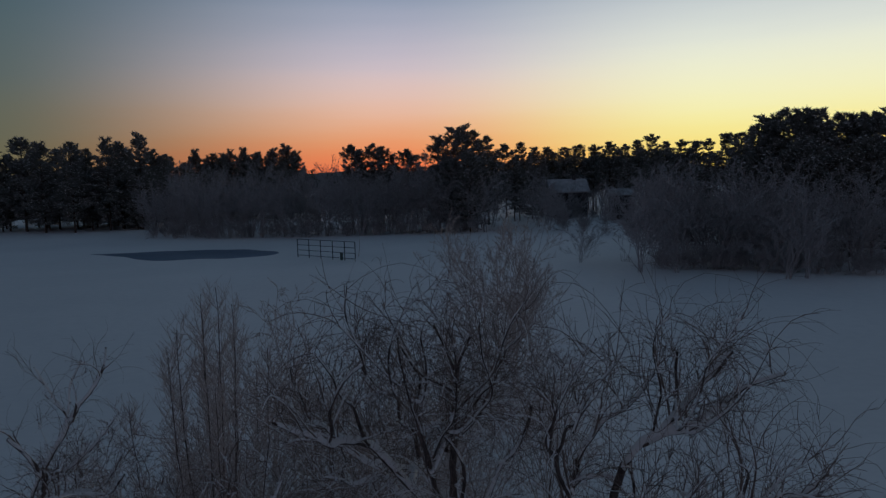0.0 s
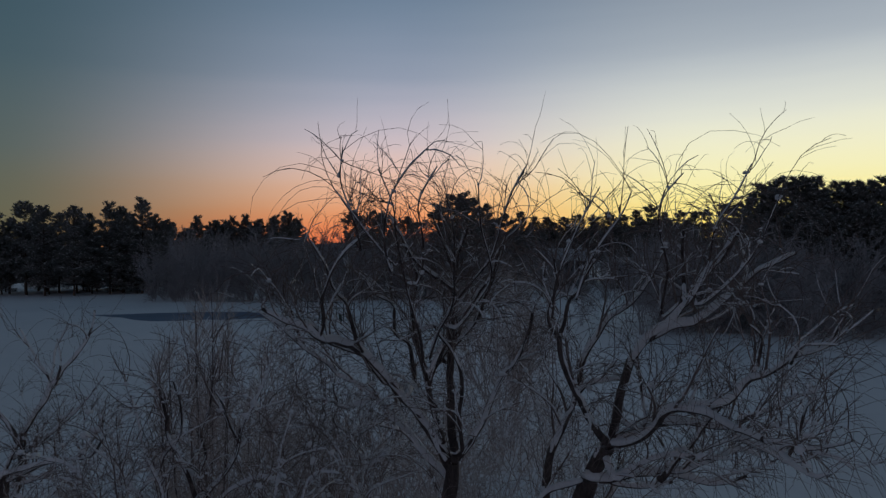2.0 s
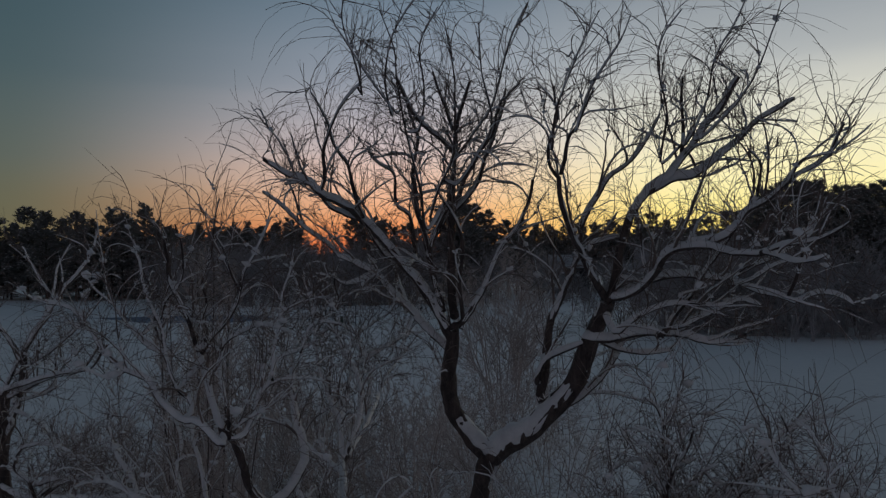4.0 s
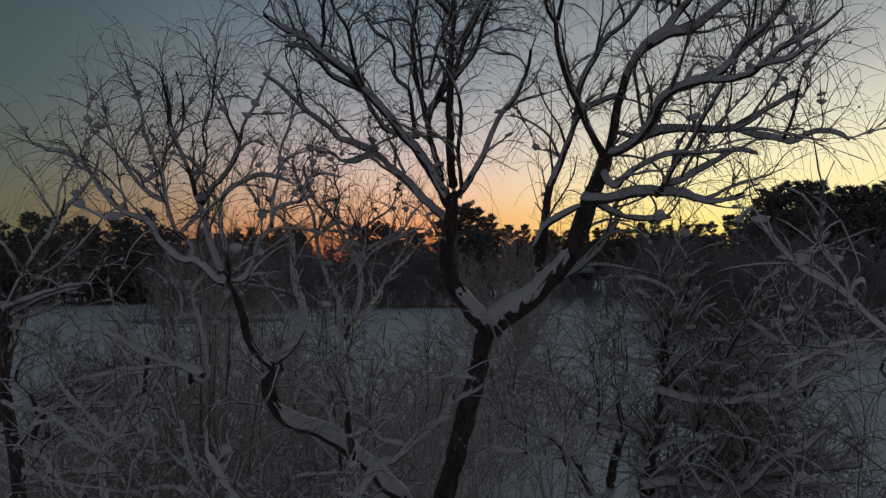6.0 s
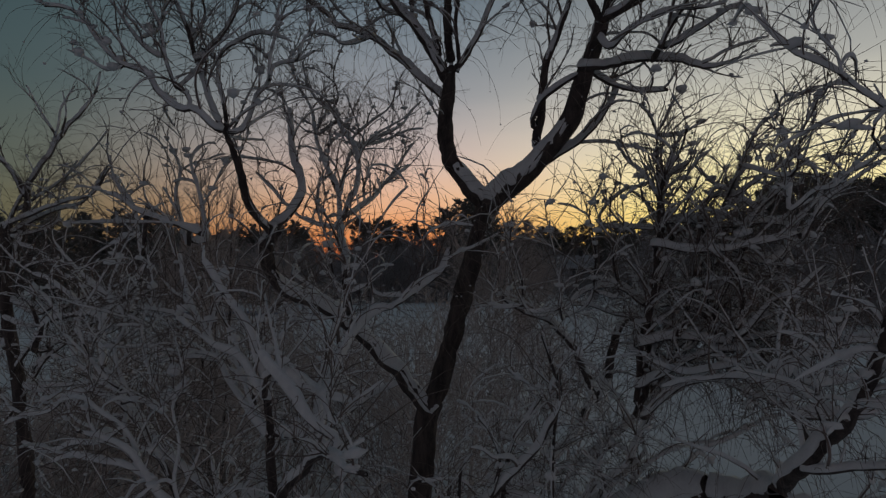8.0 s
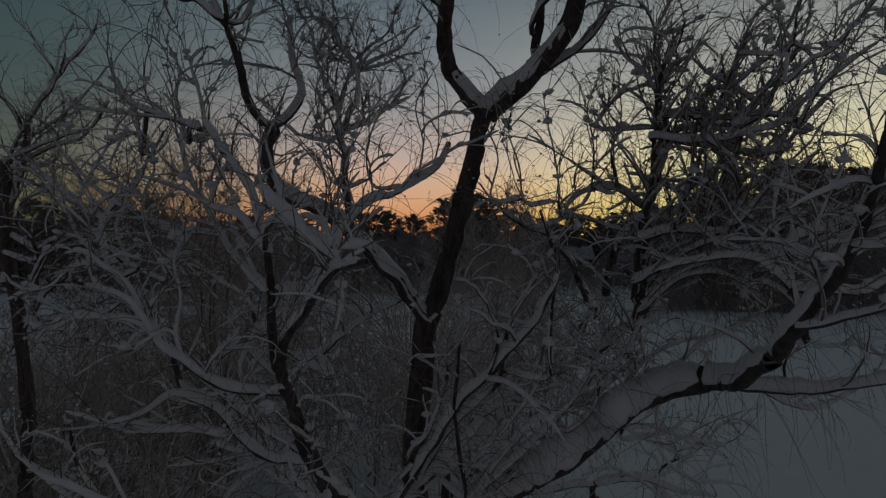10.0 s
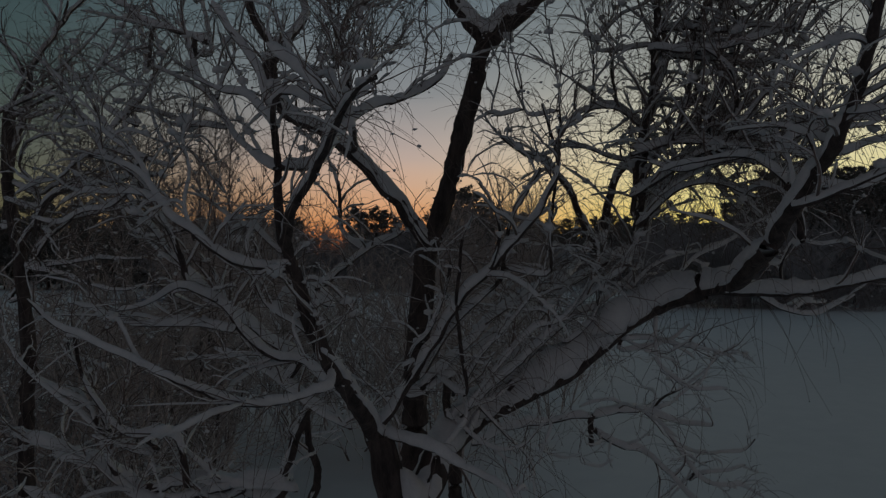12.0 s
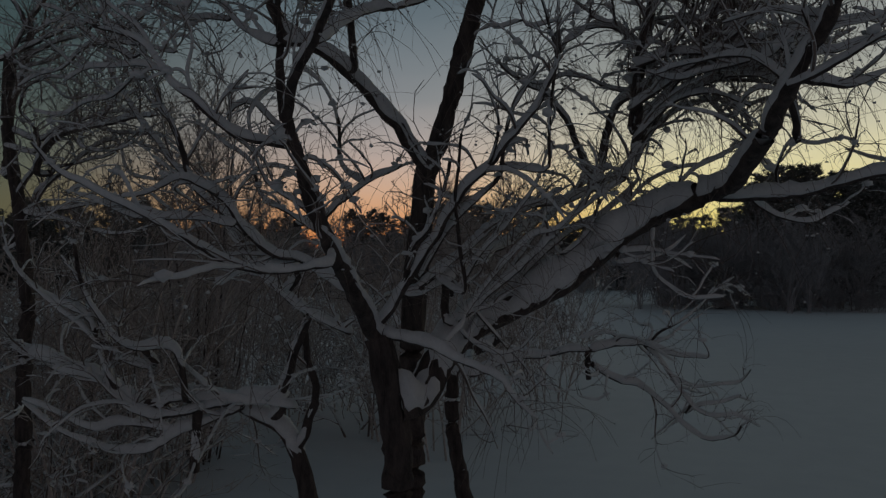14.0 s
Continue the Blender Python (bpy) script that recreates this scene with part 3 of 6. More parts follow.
def twigs(tree, dens=1.0, fine=1.0, snow=1.0, lift=0.1, top=99, droop=0, above=0, bushy=0.0, clump=1.0):
    """Side branches, shoots and hair-fine twigs over all limbs, with snow on the flatter ones and lumps of it in the forks."""
    gen = tree.gen
    a, b, c = Sticks(), Sticks(), Sticks()
    lumps = []

    def near(p):
        return (p[0] - 0.27) ** 2 + (p[1] - 0.52) ** 2 < 1.9 ** 2

    def fork(pts, u):
        x = u * (len(pts) - 1)
        i = min(len(pts) - 2, int(x))
        t = unit(pts[i + 1] - pts[i])
        return pts[i] + (pts[i + 1] - pts[i]) * (x - i), t

    for pts, rad, first in tree.limbs:
        span = np.linalg.norm(np.diff(pts, axis=0), axis=1).sum()
        if rad[0] > 0.08 and first:
            continue
        for k in range(int(span * droop * (1 if rad[-1] < 0.03 else 0.4))):
            p, t = fork(pts, 0.1 + 0.9 * gen.random())
            if p[2] < above:
                continue
            side = unit(np.cross(t, gen.normal(0, 1, 3)))
            s = wander(gen, p, t * 0.5 + side * 0.8 + np.array((0, 0, 0.15)), 0.25 + 0.55 * gen.random(), 7, 0.22, -0.22, 0.5)
            if near(s[-1]) or s[-1][2] < 2.0:
                continue
            c.add(s, np.linspace(0.0020, 0.0008, 7))
            for m in range(1 if s[-1][2] < 7.4 else 0):
                lumps.append((s[1 + int(gen.random() * 5.99)], 0.004 + 0.006 * gen.random() ** 2))
        thick = bushy if pts[len(pts) // 2][0] > 0.8 and pts[len(pts) // 2][2] > 4.4 else 0.0
        kids = int(span * 7.5 * dens * (1 + thick) + gen.random())
        for k in range(kids):
            low = 0.45 if rad[0] > 0.03 else 0.12
            u = low + (1 - low) * (k + gen.random()) / kids
            p, t = fork(pts, u)
            r = rad[min(len(rad) - 1, int(u * len(rad)))]
            if r > 0.05 and gen.random() < 0.6:
                continue
            if p[2] > top and gen.random() < 0.75:
                continue
            if p[2] < 4.0 and gen.random() < 0.35:
                continue
            side = unit(np.cross(t, gen.normal(0, 1, 3)))
            up = min(1, max(0, (p[2] - 3.6) / 1.6))
            d = t * (0.75 + 0.25 * up) + side * (0.8 - 0.15 * up) + np.array((0, 0, 0.35 + 0.35 * up))
            ln = (0.24 + 0.62 * gen.random()) * (1.15 - 0.5 * u) * (0.30 + 0.70 * min(1, r / 0.02))
            ln *= min(1, max(0.15, (8.75 - 0.9 * max(0, p[0] - 1.8) - p[2]) / 1.1))
            n1 = 14
            s1 = wander(gen, p, d, ln, n1, 0.32 - 0.10 * up, lift * 0.7)
            if near(s1[-1]):
                continue
            r1 = min(0.55 * r, 0.004 + 0.010 * ln)
            a.add(s1, np.linspace(r1, 0.0028, n1))
            if gen.random() < 0.55:
                lumps.append((p + np.array((0, 0, r * 0.6)), (0.009 + 0.027 * gen.random() ** 1.8) * clump * (0.55 if p[2] > 7.4 else 1)))
            for q in range(int((2 + 6 * ln) * fine + gen.random())):
                p2, t2 = fork(s1, 0.2 + 0.8 * gen.random())
                side = unit(np.cross(t2, gen.normal(0, 1, 3)))
                l2 = 0.14 + 0.34 * gen.random()
                s2 = wander(gen, p2, t2 * 0.8 + side * 0.7 + np.array((0, 0, 0.2 + 0.25 * up)), l2, 6, 0.36 - 0.14 * up, lift * 1.3, 0.45)
                if near(s2[-1]):
                    continue
                b.add(s2, np.linspace(0.0030, 0.0014, 6))
                if gen.random() < 0.33:
                    lumps.append((p2, (0.010 + 0.02 * gen.random()) * (0.55 if p2[2] > 7.4 else 1)))
                for w in range(int(2.8 * fine + gen.random())):
                    p3, t3 = fork(s2, 0.15 + 0.8 * gen.random())
                    side = unit(np.cross(t3, gen.normal(0, 1, 3)))
                    s3 = wander(gen, p3, t3 * 0.8 + side * 0.7, 0.10 + 0.24 * gen.random(), 5, 0.34, 0.08, 0.6)
                    if not near(s3[-1]):
                        c.add(s3, np.linspace(0.0016, 0.0008, 5))
    root = tree.root
    under("branch_mass", mesh_of("branch_mass", *a.swept(6), TWIG), root, kind="stuff")
    under("shoot_mass", mesh_of("shoot_mass", *b.swept(4), TWIG), root, kind="stuff")
    if c.rows:
        under("fine_twig_mass", mesh_of("fine_twig_mass", *c.swept(3), TWIG), root, "hair-fine arching twigs", "stuff")
    under("branch_snow", mesh_of("branch_snow", *a.swept(6, snow_section(SNOW_DEPTH * 0.75 * snow, gen, 0.6 + 0.35 * min(1, snow))), SNOW), root, kind="stuff")
    under("shoot_snow", mesh_of("shoot_snow", *b.swept(4, snow_section(SNOW_DEPTH * 0.5 * snow, gen, 0.15 + 0.33 * snow)), SNOW), root, kind="stuff")
    V, F = [], []
    bm = bmesh.new()
    bmesh.ops.create_icosphere(bm, subdivisions=1, radius=1)
    iv = np.array([v.co for v in bm.verts])
    iF = np.array([[v.index for v in f.verts] for f in bm.faces])
    bm.free()
    for i, (p, r) in enumerate(lumps):
        k = iv * (1 + 0.25 * gen.normal(0, 1, (len(iv), 1))) * np.array((1 + 0.6 * gen.random(), 1 + 0.6 * gen.random(), 0.65 + 0.5 * gen.random())) * r * (0.6 + 0.4 * snow)
        V.append(k + p + np.array((0, 0, r * 0.4)))
        F.append(iF + i * len(iv))
    if V:
        under("snow_clump_mass", mesh_of("snow_clump_mass", np.concatenate(V), np.concatenate(F), SNOW), root, "small clumps of snow caught in forks", "stuff")


SNOW_DEPTH = 0.055
WIND = (0.0, -0.24)
back_tree = NearTree("tall_tree", "tall spreading bare tree with snow lying along its dark limbs", 51, 0.5)
front_tree = NearTree("spreading_tree", "crooked old tree with drooping limbs under heavy snow", 52, 0.65)
low_tree = NearTree("small_tree", "small bare tree with low arching branches under snow", 53, 0.7)
left_tree = NearTree("slim_tree", "slim forked bare tree with snow on its branches", 54, 0.5)
snowy_thicket_tree = NearTree("bushy_tree", "bushy tangled tree bowed by thick snow", 55, 0.75)
limb(back_tree, 0.12, 0.08, (-0.42, 5.98, 0), (-0.4, 5.95, 2.91), (-0.37, 5.93, 3.43), (-0.32, 5.92, 3.95), (-0.27, 5.9, 4.36))
limb(back_tree, 0.072, 0.06, (-0.25, 5.9, 4.27), (-0.15, 5.86, 4.64), (-0.02, 5.82, 5.06), (0.12, 5.79, 5.56), (0.18, 5.75, 5.83))
limb(back_tree, 0.062, 0.045, (-0.26, 5.9, 4.24), (-0.54, 5.74, 4.65), (-0.88, 5.58, 5.02), (-1.25, 5.43, 5.21), (-1.32, 5.3, 5.44), (-1.21, 5.17, 5.62))
limb(back_tree, 0.0755, 0.044, (0.19, 5.78, 5.81), (0.07, 5.75, 5.92), (-0.05, 5.72, 6.10), (-0.10, 5.69, 6.27), (-0.10, 5.66, 6.43), (-0.08, 5.63, 6.60), (-0.06, 5.60, 6.74))
limb(back_tree, 0.0402, 0.011, (-0.09, 5.62, 6.72), (-0.19, 5.60, 6.92), (-0.29, 5.58, 7.07), (-0.41, 5.56, 7.21), (-0.50, 5.54, 7.33), (-0.62, 5.52, 7.47), (-0.70, 5.50, 7.55), (-0.75, 5.37, 7.61), (-0.84, 5.23, 7.64), (-0.90, 5.10, 7.68), (-0.98, 5.06, 7.75), (-1.07, 5.03, 7.79), (-1.15, 4.99, 7.84), (-1.22, 4.95, 7.89))
limb(back_tree, 0.0196, 0.0084, (-0.70, 5.50, 7.53), (-0.85, 5.45, 7.59), (-0.90, 5.40, 7.62), (-0.95, 5.35, 7.70), (-1.01, 5.30, 7.76), (-1.08, 5.25, 7.77), (-1.16, 5.20, 7.76))
limb(back_tree, 0.0148, 0.0046, (-0.90, 5.10, 7.68), (-0.85, 5.06, 7.80), (-0.85, 5.01, 7.93), (-0.81, 4.97, 8.03), (-0.76, 4.93, 8.12), (-0.72, 4.89, 8.18), (-0.63, 4.84, 8.27), (-0.55, 4.80, 8.33))
limb(back_tree, 0.0159, 0.0048, (-0.68, 5.45, 7.55), (-0.70, 5.39, 7.63), (-0.73, 5.34, 7.78), (-0.75, 5.28, 7.90), (-0.78, 5.22, 7.95), (-0.82, 5.17, 8.03), (-0.84, 5.11, 8.15), (-0.88, 5.06, 8.24), (-0.93, 5.00, 8.34))
limb(back_tree, 0.0328, 0.0084, (-0.05, 5.60, 6.80), (-0.06, 5.58, 7.00), (-0.07, 5.55, 7.20), (-0.07, 5.53, 7.36), (-0.05, 5.50, 7.51), (-0.05, 5.47, 7.71), (-0.02, 5.45, 7.98), (-0.00, 5.37, 8.16), (0.05, 5.28, 8.28), (0.09, 5.20, 8.41))
limb(back_tree, 0.0237, 0.0089, (-0.13, 5.60, 6.88), (-0.18, 5.59, 7.06), (-0.22, 5.57, 7.22), (-0.21, 5.56, 7.33), (-0.17, 5.54, 7.44), (-0.11, 5.53, 7.56), (-0.06, 5.51, 7.68), (-0.04, 5.50, 7.83))
limb(back_tree, 0.0191, 0.0071, (-0.36, 5.85, 7.27), (-0.36, 5.81, 7.36), (-0.37, 5.76, 7.48), (-0.39, 5.72, 7.58), (-0.46, 5.67, 7.64), (-0.47, 5.63, 7.75), (-0.48, 5.59, 7.87), (-0.58, 5.54, 7.94), (-0.65, 5.50, 8.04))
limb(back_tree, 0.0189, 0.011, (-0.33, 5.80, 7.23), (-0.49, 5.75, 7.25), (-0.57, 5.70, 7.29), (-0.62, 5.65, 7.37), (-0.66, 5.60, 7.44), (-0.69, 5.55, 7.52))
limb(back_tree, 0.02, 0.0067, (-0.23, 5.60, 7.27), (-0.27, 5.56, 7.45), (-0.29, 5.51, 7.56), (-0.31, 5.47, 7.71), (-0.32, 5.42, 7.87), (-0.29, 5.38, 7.97), (-0.27, 5.33, 8.08), (-0.30, 5.29, 8.18), (-0.33, 5.24, 8.29), (-0.38, 5.20, 8.43))
limb(back_tree, 0.0219, 0.0067, (-0.19, 5.60, 7.41), (-0.10, 5.56, 7.53), (-0.02, 5.51, 7.60), (0.11, 5.47, 7.74), (0.15, 5.42, 7.81), (0.18, 5.38, 7.90), (0.23, 5.33, 8.02), (0.28, 5.29, 8.16), (0.33, 5.24, 8.30), (0.43, 5.20, 8.40))
limb(back_tree, 0.02, 0.0066, (-0.07, 5.60, 7.45), (-0.04, 5.53, 7.56), (0.01, 5.46, 7.72), (0.07, 5.39, 7.84), (0.16, 5.31, 7.98), (0.24, 5.24, 8.07), (0.28, 5.17, 8.20), (0.33, 5.10, 8.34))
limb(back_tree, 0.0164, 0.0086, (0.01, 5.60, 6.76), (0.00, 5.56, 6.92), (-0.01, 5.53, 7.08), (0.01, 5.49, 7.19), (0.02, 5.45, 7.35), (-0.00, 5.41, 7.46), (-0.06, 5.38, 7.59), (-0.11, 5.34, 7.66), (-0.15, 5.30, 7.74))
limb(back_tree, 0.0237, 0.011, (-0.02, 5.60, 6.77), (0.07, 5.60, 6.88), (0.16, 5.60, 7.02), (0.22, 5.60, 7.18), (0.30, 5.60, 7.34), (0.39, 5.60, 7.44), (0.47, 5.60, 7.60), (0.51, 5.60, 7.71), (0.52, 5.60, 7.80))
limb(back_tree, 0.021, 0.008, (-0.02, 5.40, 7.97), (-0.07, 5.32, 8.02), (-0.16, 5.24, 8.09), (-0.25, 5.16, 8.17), (-0.32, 5.08, 8.29), (-0.37, 5.00, 8.41))
limb(back_tree, 0.014, 0.0067, (-0.03, 5.40, 8.13), (-0.08, 5.33, 8.29), (-0.13, 5.27, 8.42), (-0.15, 5.20, 8.49))
limb(back_tree, 0.0279, 0.0096, (-0.10, 5.70, 6.59), (-0.25, 5.75, 6.72), (-0.38, 5.80, 6.85), (-0.51, 5.85, 6.98), (-0.60, 5.90, 7.07), (-0.72, 5.95, 7.17), (-0.87, 6.00, 7.24), (-0.99, 6.05, 7.29), (-1.09, 6.02, 7.40), (-1.22, 5.99, 7.49), (-1.33, 5.96, 7.60), (-1.45, 5.93, 7.71), (-1.55, 5.90, 7.79))
limb(back_tree, 0.0154, 0.0057, (-0.69, 5.90, 7.13), (-0.80, 5.88, 7.08), (-0.90, 5.85, 7.07), (-0.98, 5.83, 7.12), (-1.11, 5.80, 7.15))
limb(back_tree, 0.0118, 0.0039, (-1.23, 6.00, 7.49), (-1.28, 5.97, 7.62), (-1.32, 5.95, 7.78), (-1.37, 5.92, 7.91), (-1.37, 5.90, 8.01))
limb(back_tree, 0.0906, 0.048, (0.19, 5.78, 5.80), (0.33, 5.73, 5.91), (0.49, 5.67, 6.02), (0.65, 5.62, 6.19), (0.78, 5.56, 6.35), (0.84, 5.51, 6.51), (0.89, 5.45, 6.67), (0.94, 5.40, 6.82), (0.98, 5.27, 6.96))
limb(back_tree, 0.0256, 0.014, (0.98, 5.27, 6.96), (0.92, 5.21, 7.04), (0.86, 5.15, 7.14), (0.80, 5.09, 7.25), (0.73, 5.03, 7.38), (0.68, 4.97, 7.48), (0.65, 4.91, 7.61), (0.64, 4.85, 7.72))
limb(back_tree, 0.0124, 0.0057, (0.64, 4.85, 7.72), (0.59, 4.79, 7.77), (0.57, 4.73, 7.86), (0.59, 4.67, 7.96), (0.62, 4.62, 8.04), (0.60, 4.56, 8.12), (0.59, 4.50, 8.19))
limb(back_tree, 0.014, 0.0057, (0.65, 4.85, 7.74), (0.67, 4.78, 7.82), (0.69, 4.71, 7.94), (0.73, 4.64, 7.99), (0.77, 4.57, 8.08), (0.80, 4.50, 8.16))
limb(back_tree, 0.0339, 0.018, (1.00, 5.25, 6.98), (1.04, 5.24, 7.15), (1.07, 5.23, 7.29), (1.11, 5.22, 7.44), (1.16, 5.21, 7.57), (1.24, 5.20, 7.67), (1.36, 5.18, 7.76), (1.47, 5.17, 7.90), (1.57, 5.15, 8.03), (1.67, 5.10, 8.16), (1.72, 5.05, 8.27), (1.76, 5.00, 8.34))
limb(back_tree, 0.0285, 0.0096, (1.24, 5.20, 7.66), (1.39, 5.20, 7.74), (1.51, 5.20, 7.76), (1.66, 5.20, 7.86), (1.80, 5.20, 7.97), (1.89, 5.13, 8.08), (2.00, 5.07, 8.15), (2.09, 5.00, 8.20))
limb(back_tree, 0.0134, 0.0064, (1.45, 5.20, 7.87), (1.45, 5.13, 8.03), (1.43, 5.07, 8.21), (1.42, 5.00, 8.35))
limb(back_tree, 0.0134, 0.0084, (1.21, 5.20, 7.07), (1.20, 5.20, 7.25), (1.18, 5.20, 7.43), (1.16, 5.20, 7.58))
limb(back_tree, 0.0372, 0.016, (0.55, 5.70, 6.22), (0.58, 5.70, 6.36), (0.60, 5.67, 6.53), (0.62, 5.63, 6.71), (0.66, 5.60, 6.87), (0.73, 5.57, 7.01), (0.77, 5.53, 7.14), (0.82, 5.50, 7.29), (0.84, 5.45, 7.41))
limb(back_tree, 0.023, 0.0084, (0.82, 5.45, 7.43), (0.88, 5.41, 7.55), (0.94, 5.38, 7.66), (1.01, 5.34, 7.77), (1.12, 5.31, 7.85), (1.20, 5.27, 7.94), (1.27, 5.24, 8.04), (1.32, 5.20, 8.17))
limb(back_tree, 0.0198, 0.01, (0.75, 5.55, 7.08), (0.81, 5.49, 7.24), (0.90, 5.42, 7.33), (1.00, 5.36, 7.36), (1.09, 5.30, 7.38))
limb(back_tree, 0.0273, 0.0082, (0.98, 5.27, 6.96), (1.11, 5.25, 7.02), (1.25, 5.24, 7.09), (1.36, 5.22, 7.12), (1.50, 5.20, 7.12), (1.63, 5.18, 7.10), (1.77, 5.17, 7.12), (1.91, 5.15, 7.19), (2.02, 5.13, 7.24), (2.12, 5.12, 7.30), (2.17, 5.10, 7.32))
limb(back_tree, 0.0285, 0.0047, (1.02, 5.20, 6.98), (1.16, 5.11, 7.04), (1.24, 5.03, 7.14), (1.27, 4.94, 7.22), (1.34, 4.85, 7.29), (1.46, 4.67, 7.29), (1.56, 4.50, 7.25), (1.62, 4.33, 7.25), (1.64, 4.17, 7.27), (1.69, 4.00, 7.29), (1.74, 3.93, 7.30), (1.79, 3.87, 7.34), (1.82, 3.80, 7.38))
limb(back_tree, 0.0215, 0.0053, (1.41, 4.80, 7.30), (1.51, 4.75, 7.32), (1.59, 4.70, 7.36), (1.67, 4.65, 7.48), (1.73, 4.58, 7.52), (1.79, 4.51, 7.58), (1.84, 4.44, 7.65), (1.92, 4.37, 7.70), (1.96, 4.30, 7.75), (1.99, 4.25, 7.84), (2.00, 4.20, 7.89))
limb(back_tree, 0.0122, 0.0059, (1.62, 4.30, 7.25), (1.64, 4.13, 7.23), (1.66, 3.97, 7.20), (1.68, 3.80, 7.21), (1.72, 3.80, 7.23))
limb(back_tree, 0.0104, 0.0043, (1.72, 4.65, 7.54), (1.73, 4.60, 7.67), (1.71, 4.55, 7.75), (1.63, 4.50, 7.82))
limb(back_tree, 0.00974, 0.004, (1.81, 4.40, 7.62), (1.83, 4.33, 7.72), (1.89, 4.27, 7.74), (1.96, 4.20, 7.74))
limb(back_tree, 0.035, 0.0088, (0.86, 5.40, 6.70), (1.03, 5.40, 6.70), (1.19, 5.40, 6.73), (1.34, 5.40, 6.73), (1.48, 5.40, 6.72), (1.63, 5.40, 6.68), (1.78, 5.40, 6.68), (1.90, 5.40, 6.72))
limb(back_tree, 0.0196, 0.013, (0.93, 5.50, 6.69), (1.05, 5.54, 6.62), (1.18, 5.59, 6.58), (1.34, 5.63, 6.57), (1.49, 5.68, 6.59))
limb(back_tree, 0.0281, 0.019, (0.50, 5.75, 6.03), (0.70, 5.75, 6.15), (0.89, 5.75, 6.27), (1.01, 5.74, 6.39), (1.10, 5.74, 6.53), (1.15, 5.74, 6.65))
limb(back_tree, 0.0223, 0.0061, (1.33, 5.30, 6.72), (1.41, 5.22, 6.88), (1.49, 5.13, 7.01), (1.55, 5.05, 7.15), (1.61, 4.97, 7.26), (1.68, 4.88, 7.39), (1.69, 4.80, 7.46))
limb(back_tree, 0.0177, 0.0061, (1.74, 5.00, 7.07), (1.84, 4.97, 7.02), (1.95, 4.93, 6.99), (2.03, 4.90, 6.96), (2.12, 4.87, 7.01), (2.23, 4.83, 7.00), (2.31, 4.80, 6.95))
limb(back_tree, 0.0201, 0.0064, (1.02, 5.20, 6.75), (1.11, 5.16, 6.83), (1.25, 5.12, 6.91), (1.41, 5.08, 6.94), (1.56, 5.04, 6.93), (1.70, 5.00, 6.94))
limb(back_tree, 0.0189, 0.0066, (1.39, 5.30, 6.78), (1.47, 5.26, 6.79), (1.57, 5.22, 6.85), (1.68, 5.18, 6.91), (1.78, 5.14, 6.96), (1.90, 5.10, 6.93))
limb(back_tree, 0.0129, 0.0046, (1.70, 5.00, 7.06), (1.80, 4.95, 7.10), (1.89, 4.90, 7.17), (1.99, 4.85, 7.21), (2.05, 4.80, 7.21))
limb(back_tree, 0.011, 0.0045, (1.98, 4.90, 6.98), (2.01, 4.85, 7.09), (2.02, 4.80, 7.21), (2.04, 4.75, 7.33), (2.09, 4.70, 7.38))
limb(back_tree, 0.0202, 0.014, (0.53, 5.65, 6.37), (0.59, 5.60, 6.52), (0.74, 5.50, 6.61), (0.85, 5.45, 6.67))
limb(back_tree, 0.0319, 0.018, (-1.25, 5.20, 5.63), (-1.15, 5.26, 5.72), (-1.09, 5.32, 5.85), (-1.09, 5.38, 5.96), (-1.15, 5.43, 6.11), (-1.19, 5.49, 6.30), (-1.22, 5.55, 6.50))
limb(back_tree, 0.0334, 0.016, (-1.23, 5.17, 5.59), (-1.35, 5.04, 5.75), (-1.36, 4.90, 6.00), (-1.39, 4.80, 6.17), (-1.40, 4.70, 6.22))
limb(back_tree, 0.0195, 0.0075, (-1.40, 4.70, 6.21), (-1.49, 4.77, 6.39), (-1.56, 4.83, 6.54), (-1.62, 4.90, 6.66), (-1.64, 4.87, 6.74), (-1.66, 4.83, 6.86), (-1.71, 4.80, 7.00), (-1.76, 4.77, 7.13), (-1.75, 4.73, 7.27), (-1.78, 4.70, 7.43))
limb(back_tree, 0.0173, 0.0047, (-1.61, 4.90, 6.66), (-1.55, 4.90, 6.76), (-1.45, 4.90, 6.87), (-1.38, 4.90, 6.99), (-1.34, 4.90, 7.16), (-1.28, 4.90, 7.26), (-1.21, 4.90, 7.39), (-1.15, 4.90, 7.52))
limb(back_tree, 0.015, 0.0078, (-1.36, 4.70, 6.21), (-1.40, 4.76, 6.37), (-1.46, 4.82, 6.53), (-1.48, 4.88, 6.67), (-1.53, 4.88, 6.71), (-1.60, 4.88, 6.76))
limb(back_tree, 0.0125, 0.0047, (-1.48, 4.88, 6.68), (-1.44, 4.88, 6.74), (-1.33, 4.89, 6.80), (-1.23, 4.89, 6.84), (-1.12, 4.90, 6.82), (-1.01, 4.90, 6.78))
limb(back_tree, 0.0176, 0.0075, (-1.37, 4.60, 6.16), (-1.51, 4.61, 6.29), (-1.62, 4.62, 6.31), (-1.76, 4.63, 6.42), (-1.83, 4.64, 6.53), (-1.97, 4.65, 6.59), (-2.08, 4.66, 6.67), (-2.18, 4.67, 6.79), (-2.26, 4.68, 6.90), (-2.38, 4.69, 6.98), (-2.53, 4.70, 7.00))
